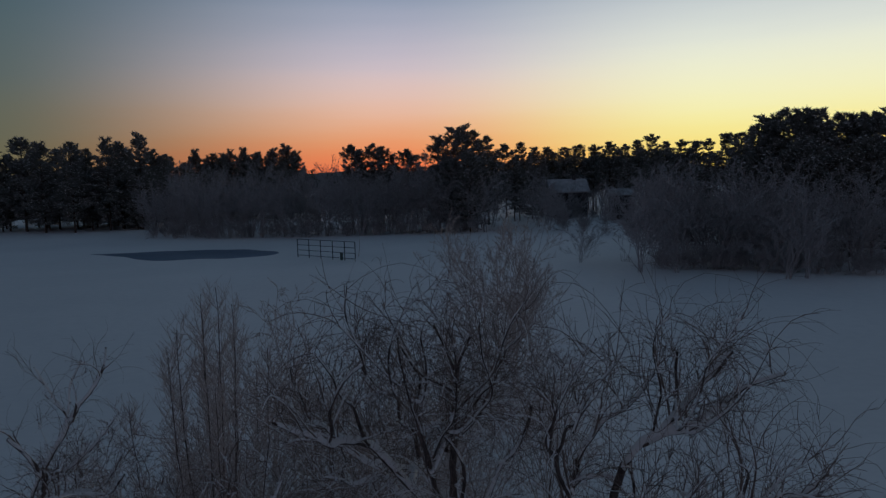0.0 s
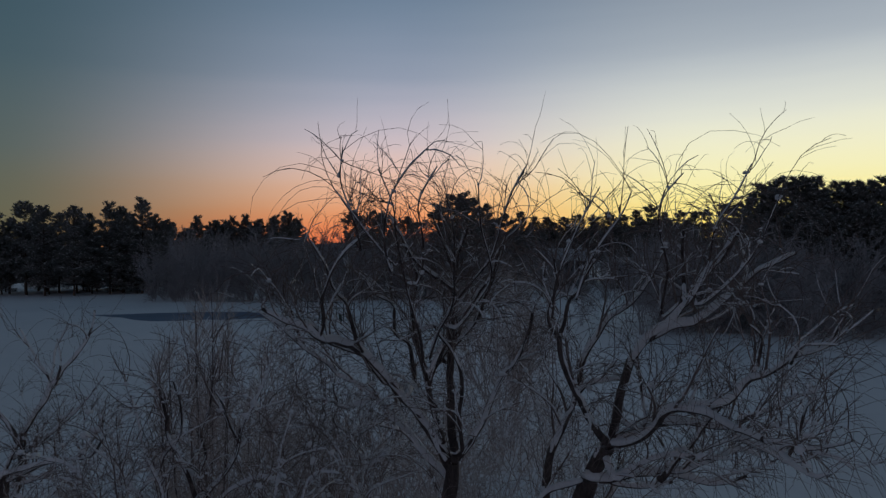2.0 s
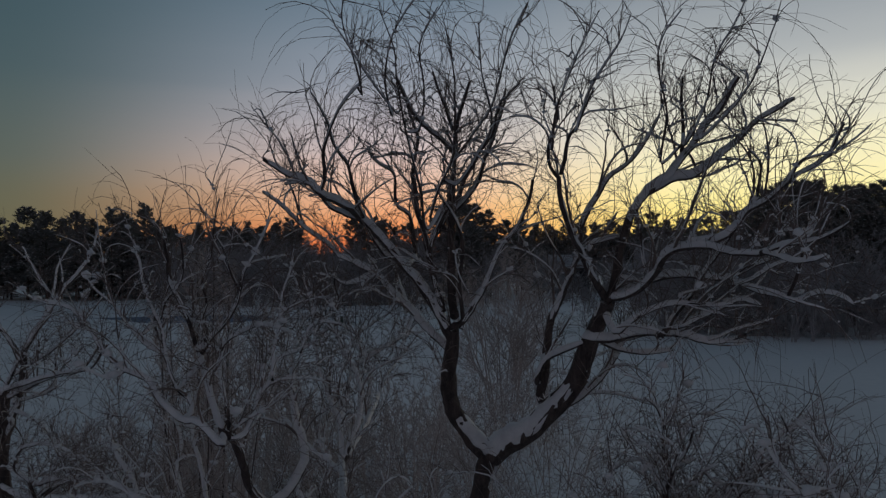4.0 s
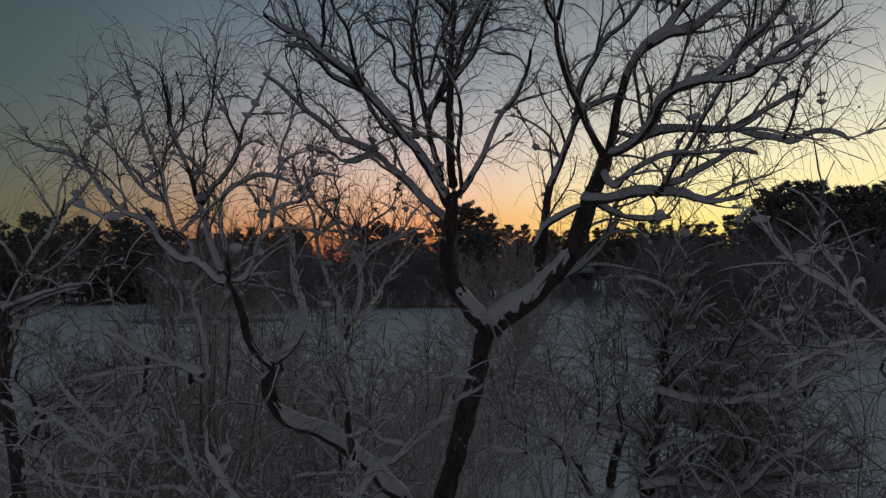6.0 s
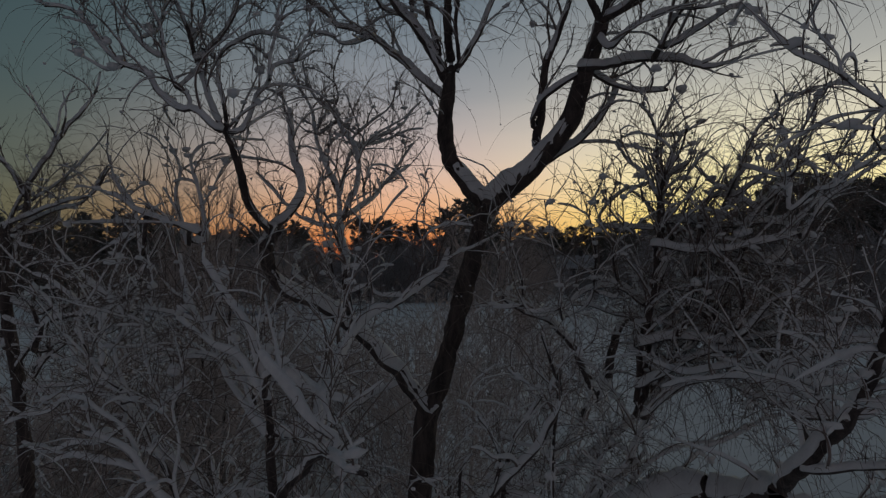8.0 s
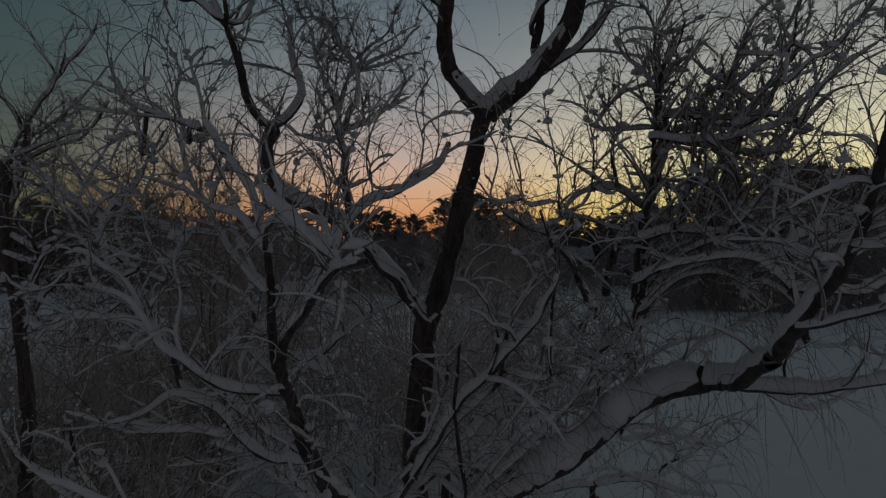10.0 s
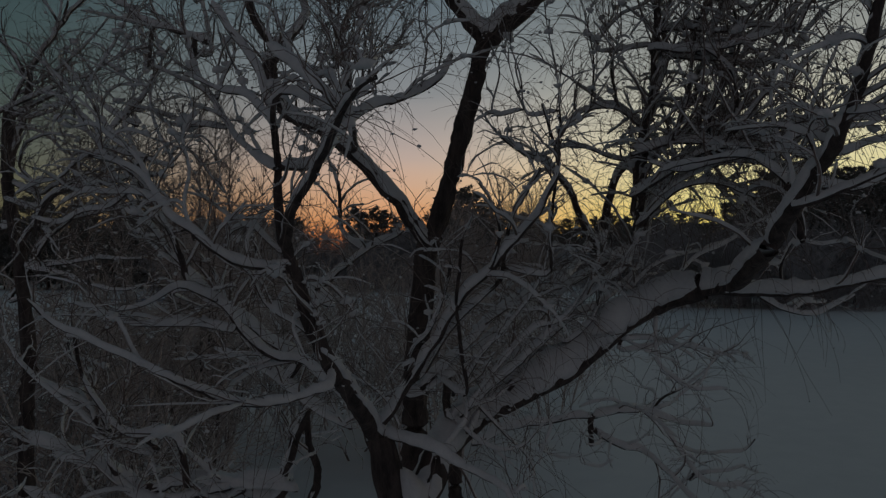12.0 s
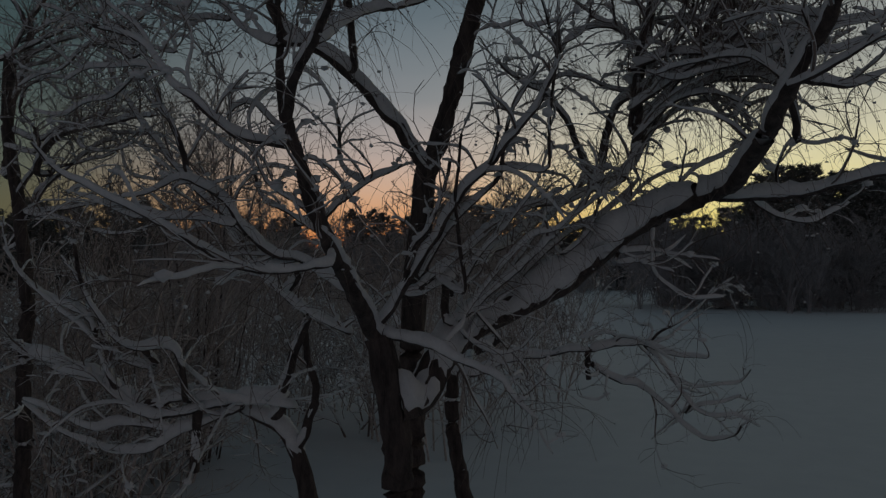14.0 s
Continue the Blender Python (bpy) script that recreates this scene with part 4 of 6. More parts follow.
limb(back_tree, 0.015, 0.006, (-1.59, 4.70, 6.32), (-1.60, 4.70, 6.41), (-1.68, 4.70, 6.47), (-1.73, 4.70, 6.59), (-1.76, 4.70, 6.73), (-1.78, 4.70, 6.84), (-1.84, 4.70, 6.97), (-1.89, 4.70, 7.09), (-1.91, 4.70, 7.23), (-1.95, 4.70, 7.39))
limb(back_tree, 0.0121, 0.0063, (-1.69, 4.75, 6.47), (-1.63, 4.83, 6.57), (-1.63, 4.90, 6.64))
limb(back_tree, 0.0123, 0.0044, (-1.82, 4.80, 6.68), (-1.90, 4.76, 6.73), (-1.99, 4.72, 6.85), (-2.06, 4.68, 6.98), (-2.16, 4.64, 7.08), (-2.21, 4.60, 7.18))
limb(back_tree, 0.00932, 0.0045, (-1.87, 4.85, 6.87), (-1.80, 4.81, 7.00), (-1.69, 4.78, 7.12), (-1.66, 4.74, 7.30), (-1.69, 4.70, 7.47))
limb(back_tree, 0.00943, 0.0046, (-1.66, 4.90, 6.79), (-1.57, 4.88, 6.96), (-1.59, 4.86, 7.12), (-1.52, 4.84, 7.29), (-1.49, 4.82, 7.50), (-1.45, 4.80, 7.63))
limb(back_tree, 0.00943, 0.0046, (-1.36, 4.90, 7.05), (-1.42, 4.87, 7.19), (-1.44, 4.83, 7.32), (-1.48, 4.80, 7.40))
limb(back_tree, 0.00741, 0.0029, (-1.97, 4.65, 6.59), (-2.06, 4.60, 6.55), (-2.18, 4.55, 6.62), (-2.25, 4.50, 6.65))
limb(back_tree, 0.0165, 0.0064, (-1.35, 4.70, 6.17), (-1.27, 4.74, 6.19), (-1.23, 4.78, 6.30), (-1.21, 4.81, 6.42), (-1.15, 4.85, 6.50), (-1.13, 4.89, 6.61), (-1.08, 4.92, 6.65), (-0.98, 4.96, 6.68), (-0.89, 5.00, 6.75))
limb(back_tree, 0.0107, 0.0048, (-1.12, 4.80, 6.52), (-1.13, 4.84, 6.67), (-1.11, 4.88, 6.82), (-1.10, 4.92, 7.01), (-1.06, 4.96, 7.16), (-1.04, 5.00, 7.32))
limb(back_tree, 0.00943, 0.0048, (-0.97, 4.90, 6.67), (-0.93, 4.93, 6.81), (-0.84, 4.97, 6.85), (-0.74, 5.00, 6.83))
limb(back_tree, 0.0263, 0.019, (-0.75, 5.40, 4.95), (-0.72, 5.10, 5.21), (-0.72, 5.10, 5.41), (-0.84, 5.50, 5.56), (-0.94, 5.90, 5.74))
limb(back_tree, 0.0193, 0.0068, (-0.94, 5.90, 5.71), (-0.98, 6.01, 5.99), (-1.08, 6.12, 6.10), (-1.17, 6.24, 6.29), (-1.25, 6.35, 6.47), (-1.29, 6.46, 6.64), (-1.38, 6.58, 6.81), (-1.48, 6.69, 6.97), (-1.59, 6.80, 7.18))
limb(back_tree, 0.0212, 0.0065, (-0.93, 5.90, 5.71), (-0.88, 5.98, 5.89), (-0.84, 6.06, 5.99), (-0.84, 6.13, 6.22), (-0.90, 6.21, 6.35), (-1.00, 6.29, 6.50), (-1.10, 6.37, 6.66), (-1.25, 6.44, 6.78), (-1.36, 6.52, 6.94), (-1.43, 6.60, 7.17))
limb(back_tree, 0.0166, 0.0068, (-1.04, 6.30, 5.96), (-1.02, 6.37, 6.12), (-0.97, 6.44, 6.32), (-0.88, 6.51, 6.40), (-0.71, 6.59, 6.50), (-0.56, 6.66, 6.60), (-0.49, 6.73, 6.73), (-0.41, 6.80, 6.83))
limb(back_tree, 0.0111, 0.0046, (-0.92, 6.70, 6.43), (-0.74, 6.77, 6.48), (-0.54, 6.83, 6.58), (-0.40, 6.90, 6.61))
limb(back_tree, 0.0193, 0.01, (-0.91, 5.90, 5.74), (-0.86, 6.35, 5.86), (-0.84, 6.80, 5.99), (-0.78, 7.25, 6.20), (-0.63, 7.70, 6.40))
limb(back_tree, 0.0123, 0.0076, (-0.80, 7.40, 6.22), (-0.69, 7.50, 6.42), (-0.57, 7.60, 6.61))
limb(back_tree, 0.0151, 0.009, (-0.93, 5.80, 5.67), (-1.06, 6.00, 5.67), (-1.28, 6.20, 5.74), (-1.48, 6.40, 5.86), (-1.72, 6.60, 6.07), (-1.91, 6.80, 6.23))
limb(back_tree, 0.0137, 0.0045, (-1.06, 6.90, 6.52), (-0.91, 6.87, 6.66), (-0.69, 6.83, 6.80), (-0.63, 6.80, 7.00))
limb(back_tree, 0.0113, 0.0044, (-1.20, 6.80, 6.73), (-1.14, 6.73, 6.89), (-1.17, 6.67, 7.08), (-1.07, 6.60, 7.31))
limb(back_tree, 0.0114, 0.0045, (-1.39, 6.90, 6.58), (-1.29, 6.85, 6.77), (-1.33, 6.80, 6.94))
limb(back_tree, 0.0101, 0.003, (-0.20, 5.20, 7.44), (-0.23, 5.12, 7.67), (-0.27, 5.03, 7.88), (-0.31, 4.95, 8.08), (-0.34, 4.87, 8.33), (-0.35, 4.78, 8.53), (-0.42, 4.70, 8.73))
limb(back_tree, 0.0103, 0.003, (-0.19, 5.30, 7.50), (-0.12, 5.18, 7.70), (-0.02, 5.06, 7.88), (0.01, 4.94, 8.12), (0.01, 4.82, 8.39), (-0.02, 4.70, 8.57))
limb(back_tree, 0.0101, 0.003, (-0.03, 5.20, 7.87), (0.11, 5.10, 8.04), (0.24, 5.00, 8.20), (0.31, 4.90, 8.42), (0.37, 4.80, 8.59), (0.46, 4.70, 8.74))
limb(back_tree, 0.00839, 0.003, (0.01, 5.20, 7.74), (0.16, 5.08, 7.93), (0.24, 4.95, 8.11), (0.18, 4.83, 8.39), (0.17, 4.70, 8.63))
limb(back_tree, 0.00628, 0.0029, (-0.35, 4.90, 8.15), (-0.47, 4.80, 8.30), (-0.57, 4.70, 8.46), (-0.67, 4.60, 8.62))
limb(back_tree, 0.00878, 0.0028, (0.58, 4.60, 7.86), (0.60, 4.55, 8.05), (0.67, 4.50, 8.24), (0.74, 4.45, 8.40), (0.83, 4.40, 8.57))
limb(back_tree, 0.00878, 0.0028, (0.72, 4.60, 7.96), (0.78, 4.55, 8.15), (0.87, 4.50, 8.30), (0.95, 4.45, 8.42), (1.00, 4.40, 8.55))
limb(back_tree, 0.00921, 0.0029, (1.38, 4.80, 7.90), (1.48, 4.72, 8.13), (1.51, 4.65, 8.36), (1.59, 4.58, 8.51), (1.66, 4.50, 8.69))
limb(back_tree, 0.00964, 0.003, (1.28, 5.00, 7.82), (1.30, 4.92, 8.10), (1.24, 4.85, 8.37), (1.25, 4.78, 8.53), (1.35, 4.70, 8.67))
limb(back_tree, 0.009, 0.0028, (1.43, 4.70, 7.91), (1.62, 4.60, 8.10), (1.71, 4.50, 8.29), (1.77, 4.40, 8.51))
limb(back_tree, 0.00768, 0.0029, (-0.37, 4.80, 8.12), (-0.40, 4.75, 8.33), (-0.35, 4.70, 8.56), (-0.24, 4.65, 8.72), (-0.12, 4.60, 8.83))
limb(back_tree, 0.00785, 0.003, (-0.21, 4.90, 8.05), (-0.17, 4.83, 8.29), (-0.19, 4.77, 8.53), (-0.07, 4.70, 8.74))
limb(back_tree, 0.00768, 0.0029, (-0.55, 4.80, 8.26), (-0.59, 4.73, 8.47), (-0.64, 4.67, 8.66), (-0.61, 4.60, 8.85))
limb(front_tree, 0.108, 0.087, (-0.39, 4.72, 0), (-0.34, 4.72, 2.13), (-0.35, 4.71, 2.46), (-0.39, 4.71, 2.73), (-0.44, 4.70, 3.00), (-0.46, 4.70, 3.08))
limb(front_tree, 0.06, 0.028, (-0.46, 4.70, 3.08), (-0.50, 4.50, 3.25), (-0.54, 4.30, 3.39), (-0.57, 4.10, 3.54), (-0.59, 3.95, 3.64), (-0.64, 3.92, 3.74), (-0.68, 3.90, 3.83), (-0.70, 3.88, 3.93), (-0.71, 3.85, 4.04), (-0.74, 3.83, 4.12), (-0.76, 3.80, 4.20))
limb(front_tree, 0.0235, 0.013, (-0.76, 3.80, 4.20), (-0.78, 3.79, 4.37), (-0.78, 3.77, 4.53), (-0.79, 3.76, 4.69), (-0.81, 3.75, 4.85), (-0.89, 3.77, 5.06), (-1.02, 3.78, 5.24), (-1.11, 3.80, 5.37))
limb(front_tree, 0.0247, 0.007, (-0.76, 3.80, 4.20), (-0.71, 3.70, 4.30), (-0.64, 3.60, 4.39), (-0.55, 3.50, 4.47), (-0.48, 3.40, 4.55), (-0.38, 3.20, 4.62), (-0.29, 3.00, 4.66), (-0.20, 2.80, 4.68), (-0.12, 2.70, 4.69))
limb(front_tree, 0.0148, 0.014, (-0.31, 3.10, 4.70), (-0.40, 3.10, 4.76), (-0.49, 3.17, 4.84), (-0.58, 3.23, 4.92), (-0.67, 3.30, 5.00))
limb(front_tree, 0.02, 0.016, (-0.60, 3.80, 4.59), (-0.59, 4.20, 4.80), (-0.51, 4.60, 5.03), (-0.36, 4.76, 5.11), (-0.21, 4.93, 5.21), (-0.08, 4.96, 5.32), (-0.03, 5.00, 5.46))
limb(front_tree, 0.0174, 0.011, (-0.77, 3.75, 4.55), (-0.88, 3.86, 4.61), (-1.01, 3.98, 4.71), (-1.14, 4.09, 4.83), (-1.26, 4.20, 4.98), (-1.35, 4.23, 5.12), (-1.42, 4.27, 5.26), (-1.47, 4.30, 5.42))
limb(front_tree, 0.0157, 0.0087, (-0.76, 3.65, 4.75), (-0.85, 3.72, 4.84), (-0.94, 3.79, 4.92), (-1.08, 3.86, 4.96), (-1.21, 3.93, 5.03), (-1.34, 4.00, 5.09))
limb(front_tree, 0.0155, 0.0064, (-0.74, 3.60, 4.86), (-0.65, 3.58, 4.87), (-0.55, 3.55, 4.82), (-0.44, 3.52, 4.78), (-0.33, 3.50, 4.77))
limb(front_tree, 0.0107, 0.0071, (-0.79, 3.85, 4.17), (-0.86, 3.84, 4.23), (-0.92, 3.83, 4.29), (-0.99, 3.81, 4.29), (-1.05, 3.80, 4.23))
limb(front_tree, 0.0183, 0.0056, (-0.57, 3.92, 3.51), (-0.64, 3.82, 3.49), (-0.75, 3.71, 3.47), (-0.85, 3.61, 3.48), (-0.94, 3.51, 3.52), (-1.02, 3.40, 3.58), (-1.09, 3.30, 3.65), (-1.20, 3.27, 3.71), (-1.30, 3.24, 3.76), (-1.41, 3.21, 3.82), (-1.48, 3.18, 3.86), (-1.53, 3.15, 3.91), (-1.56, 3.10, 3.97))
limb(front_tree, 0.0293, 0.01, (-0.87, 4.60, 3.53), (-1.01, 4.55, 3.57), (-1.12, 4.50, 3.63), (-1.21, 4.45, 3.73), (-1.27, 4.40, 3.86), (-1.37, 4.37, 3.94), (-1.46, 4.33, 4.02), (-1.49, 4.30, 4.13), (-1.53, 4.27, 4.25), (-1.58, 4.23, 4.37), (-1.66, 4.20, 4.53), (-1.73, 4.15, 4.64), (-1.83, 4.10, 4.70))
limb(front_tree, 0.0215, 0.0088, (-0.73, 3.85, 4.08), (-0.85, 3.79, 4.10), (-0.97, 3.73, 4.12), (-1.05, 3.66, 4.17), (-1.14, 3.60, 4.26), (-1.22, 3.60, 4.32), (-1.30, 3.60, 4.43), (-1.38, 3.60, 4.54), (-1.49, 3.60, 4.58), (-1.61, 3.60, 4.62))
limb(front_tree, 0.0123, 0.0059, (-0.61, 3.95, 3.65), (-0.70, 3.92, 3.79), (-0.81, 3.90, 3.86), (-0.88, 3.88, 3.92), (-0.92, 3.85, 4.02), (-0.95, 3.83, 4.08), (-1.05, 3.80, 4.15))
limb(front_tree, 0.0181, 0.0066, (-1.25, 4.40, 3.74), (-1.44, 4.37, 3.78), (-1.59, 4.33, 3.78), (-1.74, 4.30, 3.78), (-1.85, 4.27, 3.82), (-1.96, 4.23, 3.87), (-2.07, 4.20, 3.91))
limb(front_tree, 0.0151, 0.0064, (-1.32, 4.35, 3.91), (-1.41, 4.30, 3.97), (-1.49, 4.25, 4.00), (-1.56, 4.20, 3.95), (-1.66, 4.15, 3.89), (-1.77, 4.10, 3.87))
limb(front_tree, 0.00897, 0.004, (-1.09, 3.30, 3.65), (-1.19, 3.30, 3.69), (-1.26, 3.30, 3.79), (-1.30, 3.30, 3.87), (-1.36, 3.30, 3.89))
limb(front_tree, 0.00898, 0.0044, (-1.35, 3.65, 4.49), (-1.42, 3.64, 4.62), (-1.53, 3.62, 4.70), (-1.60, 3.61, 4.76), (-1.68, 3.60, 4.75))
limb(front_tree, 0.00884, 0.0046, (-1.11, 3.60, 4.22), (-1.17, 3.62, 4.38), (-1.16, 3.65, 4.54), (-1.20, 3.67, 4.71), (-1.15, 3.70, 4.84))
limb(front_tree, 0.00884, 0.0047, (-1.24, 3.60, 4.38), (-1.40, 3.65, 4.44), (-1.57, 3.70, 4.45), (-1.74, 3.75, 4.46), (-1.88, 3.80, 4.41))
limb(front_tree, 0.0106, 0.0053, (-1.26, 4.20, 4.98), (-1.21, 4.20, 5.14), (-1.15, 4.20, 5.26), (-1.18, 4.20, 5.38))
limb(front_tree, 0.0119, 0.0054, (-1.18, 4.20, 4.85), (-1.32, 4.22, 4.87), (-1.46, 4.25, 4.88), (-1.57, 4.28, 4.90), (-1.68, 4.30, 4.99))
limb(front_tree, 0.0328, 0.012, (-0.46, 4.68, 3.15), (-0.38, 4.65, 3.25), (-0.30, 4.62, 3.38), (-0.21, 4.59, 3.52), (-0.11, 4.56, 3.67), (-0.01, 4.53, 3.82), (0.09, 4.50, 3.96), (0.22, 4.47, 4.08), (0.31, 4.43, 4.18), (0.41, 4.40, 4.30), (0.50, 4.37, 4.42), (0.57, 4.33, 4.59), (0.59, 4.30, 4.77))
limb(front_tree, 0.0178, 0.0086, (-0.36, 4.65, 3.26), (-0.29, 4.62, 3.40), (-0.27, 4.60, 3.53), (-0.22, 4.58, 3.64), (-0.14, 4.55, 3.73), (-0.04, 4.53, 3.96), (-0.01, 4.50, 4.12))
limb(front_tree, 0.0285, 0.03, (-0.24, 4.70, 3.34), (-0.07, 4.90, 3.43), (0.06, 5.15, 3.51), (0.25, 5.40, 3.63), (0.49, 5.70, 3.81), (0.77, 6.00, 4.02), (1.03, 6.50, 4.26))
limb(front_tree, 0.024, 0.021, (-0.19, 4.70, 3.39), (0.04, 4.90, 3.60), (0.21, 5.10, 3.76), (0.48, 5.30, 3.92), (0.72, 5.47, 3.96), (0.98, 5.63, 4.09), (1.24, 5.80, 4.24))
limb(front_tree, 0.0193, 0.0083, (-0.20, 4.65, 3.46), (-0.02, 4.61, 3.73), (0.18, 4.58, 3.93), (0.28, 4.54, 4.02), (0.30, 4.51, 4.18), (0.33, 4.47, 4.34), (0.41, 4.44, 4.49), (0.50, 4.40, 4.63))
limb(front_tree, 0.027, 0.013, (-0.04, 4.95, 3.15), (0.21, 4.99, 3.35), (0.42, 5.03, 3.52), (0.61, 5.08, 3.70), (0.76, 5.12, 3.84), (0.95, 5.16, 3.99), (1.08, 5.20, 4.08))
limb(front_tree, 0.0132, 0.0083, (0.06, 4.60, 3.35), (0.04, 4.55, 3.63), (0.02, 4.50, 3.90), (0.04, 4.45, 4.05), (0.06, 4.40, 4.24))
limb(front_tree, 0.0114, 0.0068, (0.53, 4.50, 4.04), (0.55, 4.46, 4.18), (0.56, 4.42, 4.39), (0.59, 4.38, 4.64), (0.55, 4.34, 4.82), (0.50, 4.30, 4.96))
limb(front_tree, 0.0113, 0.0054, (0.22, 4.45, 4.08), (0.27, 4.40, 4.27), (0.22, 4.35, 4.45), (0.16, 4.30, 4.54))
limb(front_tree, 0.03, 0.0068, (-0.43, 4.70, 3.10), (-0.21, 4.62, 3.06), (-0.01, 4.55, 2.99), (0.16, 4.47, 2.93), (0.28, 4.40, 2.88), (0.34, 4.37, 2.80), (0.42, 4.33, 2.72), (0.48, 4.30, 2.69))
limb(front_tree, 0.0101, 0.0048, (0.46, 5.20, 2.81), (0.47, 5.15, 2.67), (0.49, 5.10, 2.53), (0.55, 5.05, 2.40), (0.60, 5.00, 2.33))
limb(front_tree, 0.0126, 0.0046, (0.00, 4.90, 3.14), (0.12, 4.88, 3.03), (0.26, 4.86, 2.97), (0.40, 4.84, 3.01), (0.48, 4.82, 3.10), (0.60, 4.80, 3.21))
limb(front_tree, 0.109, 0.075, (-0.23, 4.85, 2.71), (-0.14, 4.97, 2.89), (-0.04, 5.08, 3.02), (0.14, 5.20, 3.15), (0.33, 5.22, 3.23), (0.52, 5.23, 3.32), (0.71, 5.25, 3.43), (0.90, 5.25, 3.58), (1.08, 5.26, 3.73), (1.27, 5.26, 3.84), (1.43, 5.16, 3.90), (1.54, 5.05, 3.96))
limb(front_tree, 0.0682, 0.049, (1.54, 5.05, 3.96), (1.64, 4.80, 3.99), (1.67, 4.55, 4.09), (1.66, 4.30, 4.17))
limb(front_tree, 0.0488, 0.02, (1.68, 4.30, 4.21), (1.68, 4.15, 4.31), (1.69, 4.00, 4.41), (1.74, 3.88, 4.53), (1.76, 3.75, 4.64), (1.78, 3.65, 4.77), (1.78, 3.55, 4.91), (1.76, 3.40, 5.01), (1.77, 3.35, 5.16))
limb(front_tree, 0.0353, 0.017, (1.62, 5.00, 3.94), (1.81, 4.92, 3.93), (1.98, 4.84, 3.93), (2.14, 4.76, 3.95), (2.26, 4.68, 3.99), (2.43, 4.60, 4.02), (2.59, 4.50, 4.05))
limb(front_tree, 0.0145, 0.0065, (1.85, 5.00, 3.90), (2.01, 5.02, 3.81), (2.19, 5.04, 3.78), (2.34, 5.06, 3.84), (2.46, 5.08, 3.90))
limb(front_tree, 0.0136, 0.0049, (1.29, 5.26, 3.82), (1.28, 5.23, 3.62), (1.28, 5.20, 3.48), (1.37, 5.16, 3.37), (1.50, 5.13, 3.30), (1.69, 5.10, 3.31))
limb(front_tree, 0.0102, 0.005, (1.05, 5.26, 3.61), (1.25, 5.24, 3.61), (1.39, 5.22, 3.57), (1.52, 5.20, 3.49))
limb(front_tree, 0.0119, 0.005, (1.05, 5.26, 3.53), (1.23, 5.24, 3.55), (1.37, 5.22, 3.60), (1.49, 5.20, 3.71))
limb(front_tree, 0.00943, 0.0044, (1.97, 4.90, 3.93), (1.93, 4.83, 4.08), (1.98, 4.75, 4.23), (2.08, 4.67, 4.20), (2.23, 4.60, 4.22))
limb(front_tree, 0.0408, 0.016, (1.03, 6.50, 4.25), (1.16, 6.60, 4.35), (1.18, 6.57, 4.52), (1.21, 6.53, 4.73), (1.28, 6.50, 4.88), (1.42, 6.40, 4.96), (1.58, 6.30, 5.04), (1.74, 6.20, 5.12), (1.90, 6.00, 5.11), (2.04, 5.80, 5.05), (2.20, 5.60, 4.96))
limb(front_tree, 0.0365, 0.014, (1.05, 6.50, 4.29), (0.95, 6.42, 4.48), (0.86, 6.33, 4.66), (0.76, 6.25, 4.81), (0.62, 6.17, 4.94), (0.44, 6.08, 5.00), (0.30, 6.00, 5.11))
limb(front_tree, 0.0284, 0.015, (1.24, 5.80, 4.24), (1.26, 5.60, 4.48), (1.27, 5.55, 4.71), (1.29, 5.50, 5.03), (1.32, 5.45, 5.25), (1.40, 5.40, 5.49), (1.48, 5.35, 5.57), (1.62, 5.30, 5.56), (1.83, 5.25, 5.56), (2.03, 5.20, 5.62))
limb(front_tree, 0.028, 0.013, (1.69, 6.10, 5.08), (1.82, 6.02, 5.24), (1.89, 5.93, 5.37), (1.98, 5.85, 5.53), (2.12, 5.77, 5.71), (2.21, 5.68, 5.86), (2.26, 5.60, 6.03))
limb(front_tree, 0.0189, 0.0089, (1.28, 5.80, 4.27), (1.37, 5.75, 4.45), (1.48, 5.70, 4.58), (1.63, 5.65, 4.66), (1.81, 5.60, 4.69), (1.95, 5.55, 4.60), (2.02, 5.50, 4.47))
limb(front_tree, 0.0227, 0.0096, (1.30, 5.80, 4.36), (1.43, 5.67, 4.60), (1.52, 5.53, 4.70), (1.68, 5.40, 4.75), (1.82, 5.27, 4.77), (1.95, 5.13, 4.73), (2.02, 5.00, 4.64))
limb(front_tree, 0.0186, 0.0084, (1.30, 5.70, 4.47), (1.46, 5.60, 4.72), (1.59, 5.50, 4.85), (1.72, 5.40, 4.86), (1.87, 5.30, 4.80), (1.98, 5.20, 4.76))
limb(front_tree, 0.018, 0.0067, (1.73, 6.10, 5.09), (1.86, 5.88, 5.00), (1.99, 5.65, 4.90), (2.10, 5.42, 4.83), (2.15, 5.20, 4.82))
limb(front_tree, 0.0166, 0.0079, (1.40, 6.30, 4.93), (1.17, 6.24, 4.96), (0.98, 6.18, 5.03), (0.79, 6.12, 5.04), (0.61, 6.06, 4.96), (0.46, 6.00, 4.98))
limb(front_tree, 0.0214, 0.0088, (1.28, 5.50, 5.06), (1.09, 5.47, 5.19), (0.89, 5.45, 5.18), (0.77, 5.42, 5.11), (0.71, 5.40, 5.00))
limb(front_tree, 0.0161, 0.0067, (1.33, 5.50, 5.26), (1.50, 5.42, 5.16), (1.59, 5.35, 5.21), (1.59, 5.28, 5.35), (1.63, 5.20, 5.51))
limb(front_tree, 0.0106, 0.0054, (1.77, 3.80, 4.63), (1.72, 3.92, 4.69), (1.64, 4.05, 4.76), (1.55, 4.17, 4.78), (1.46, 4.30, 4.79))
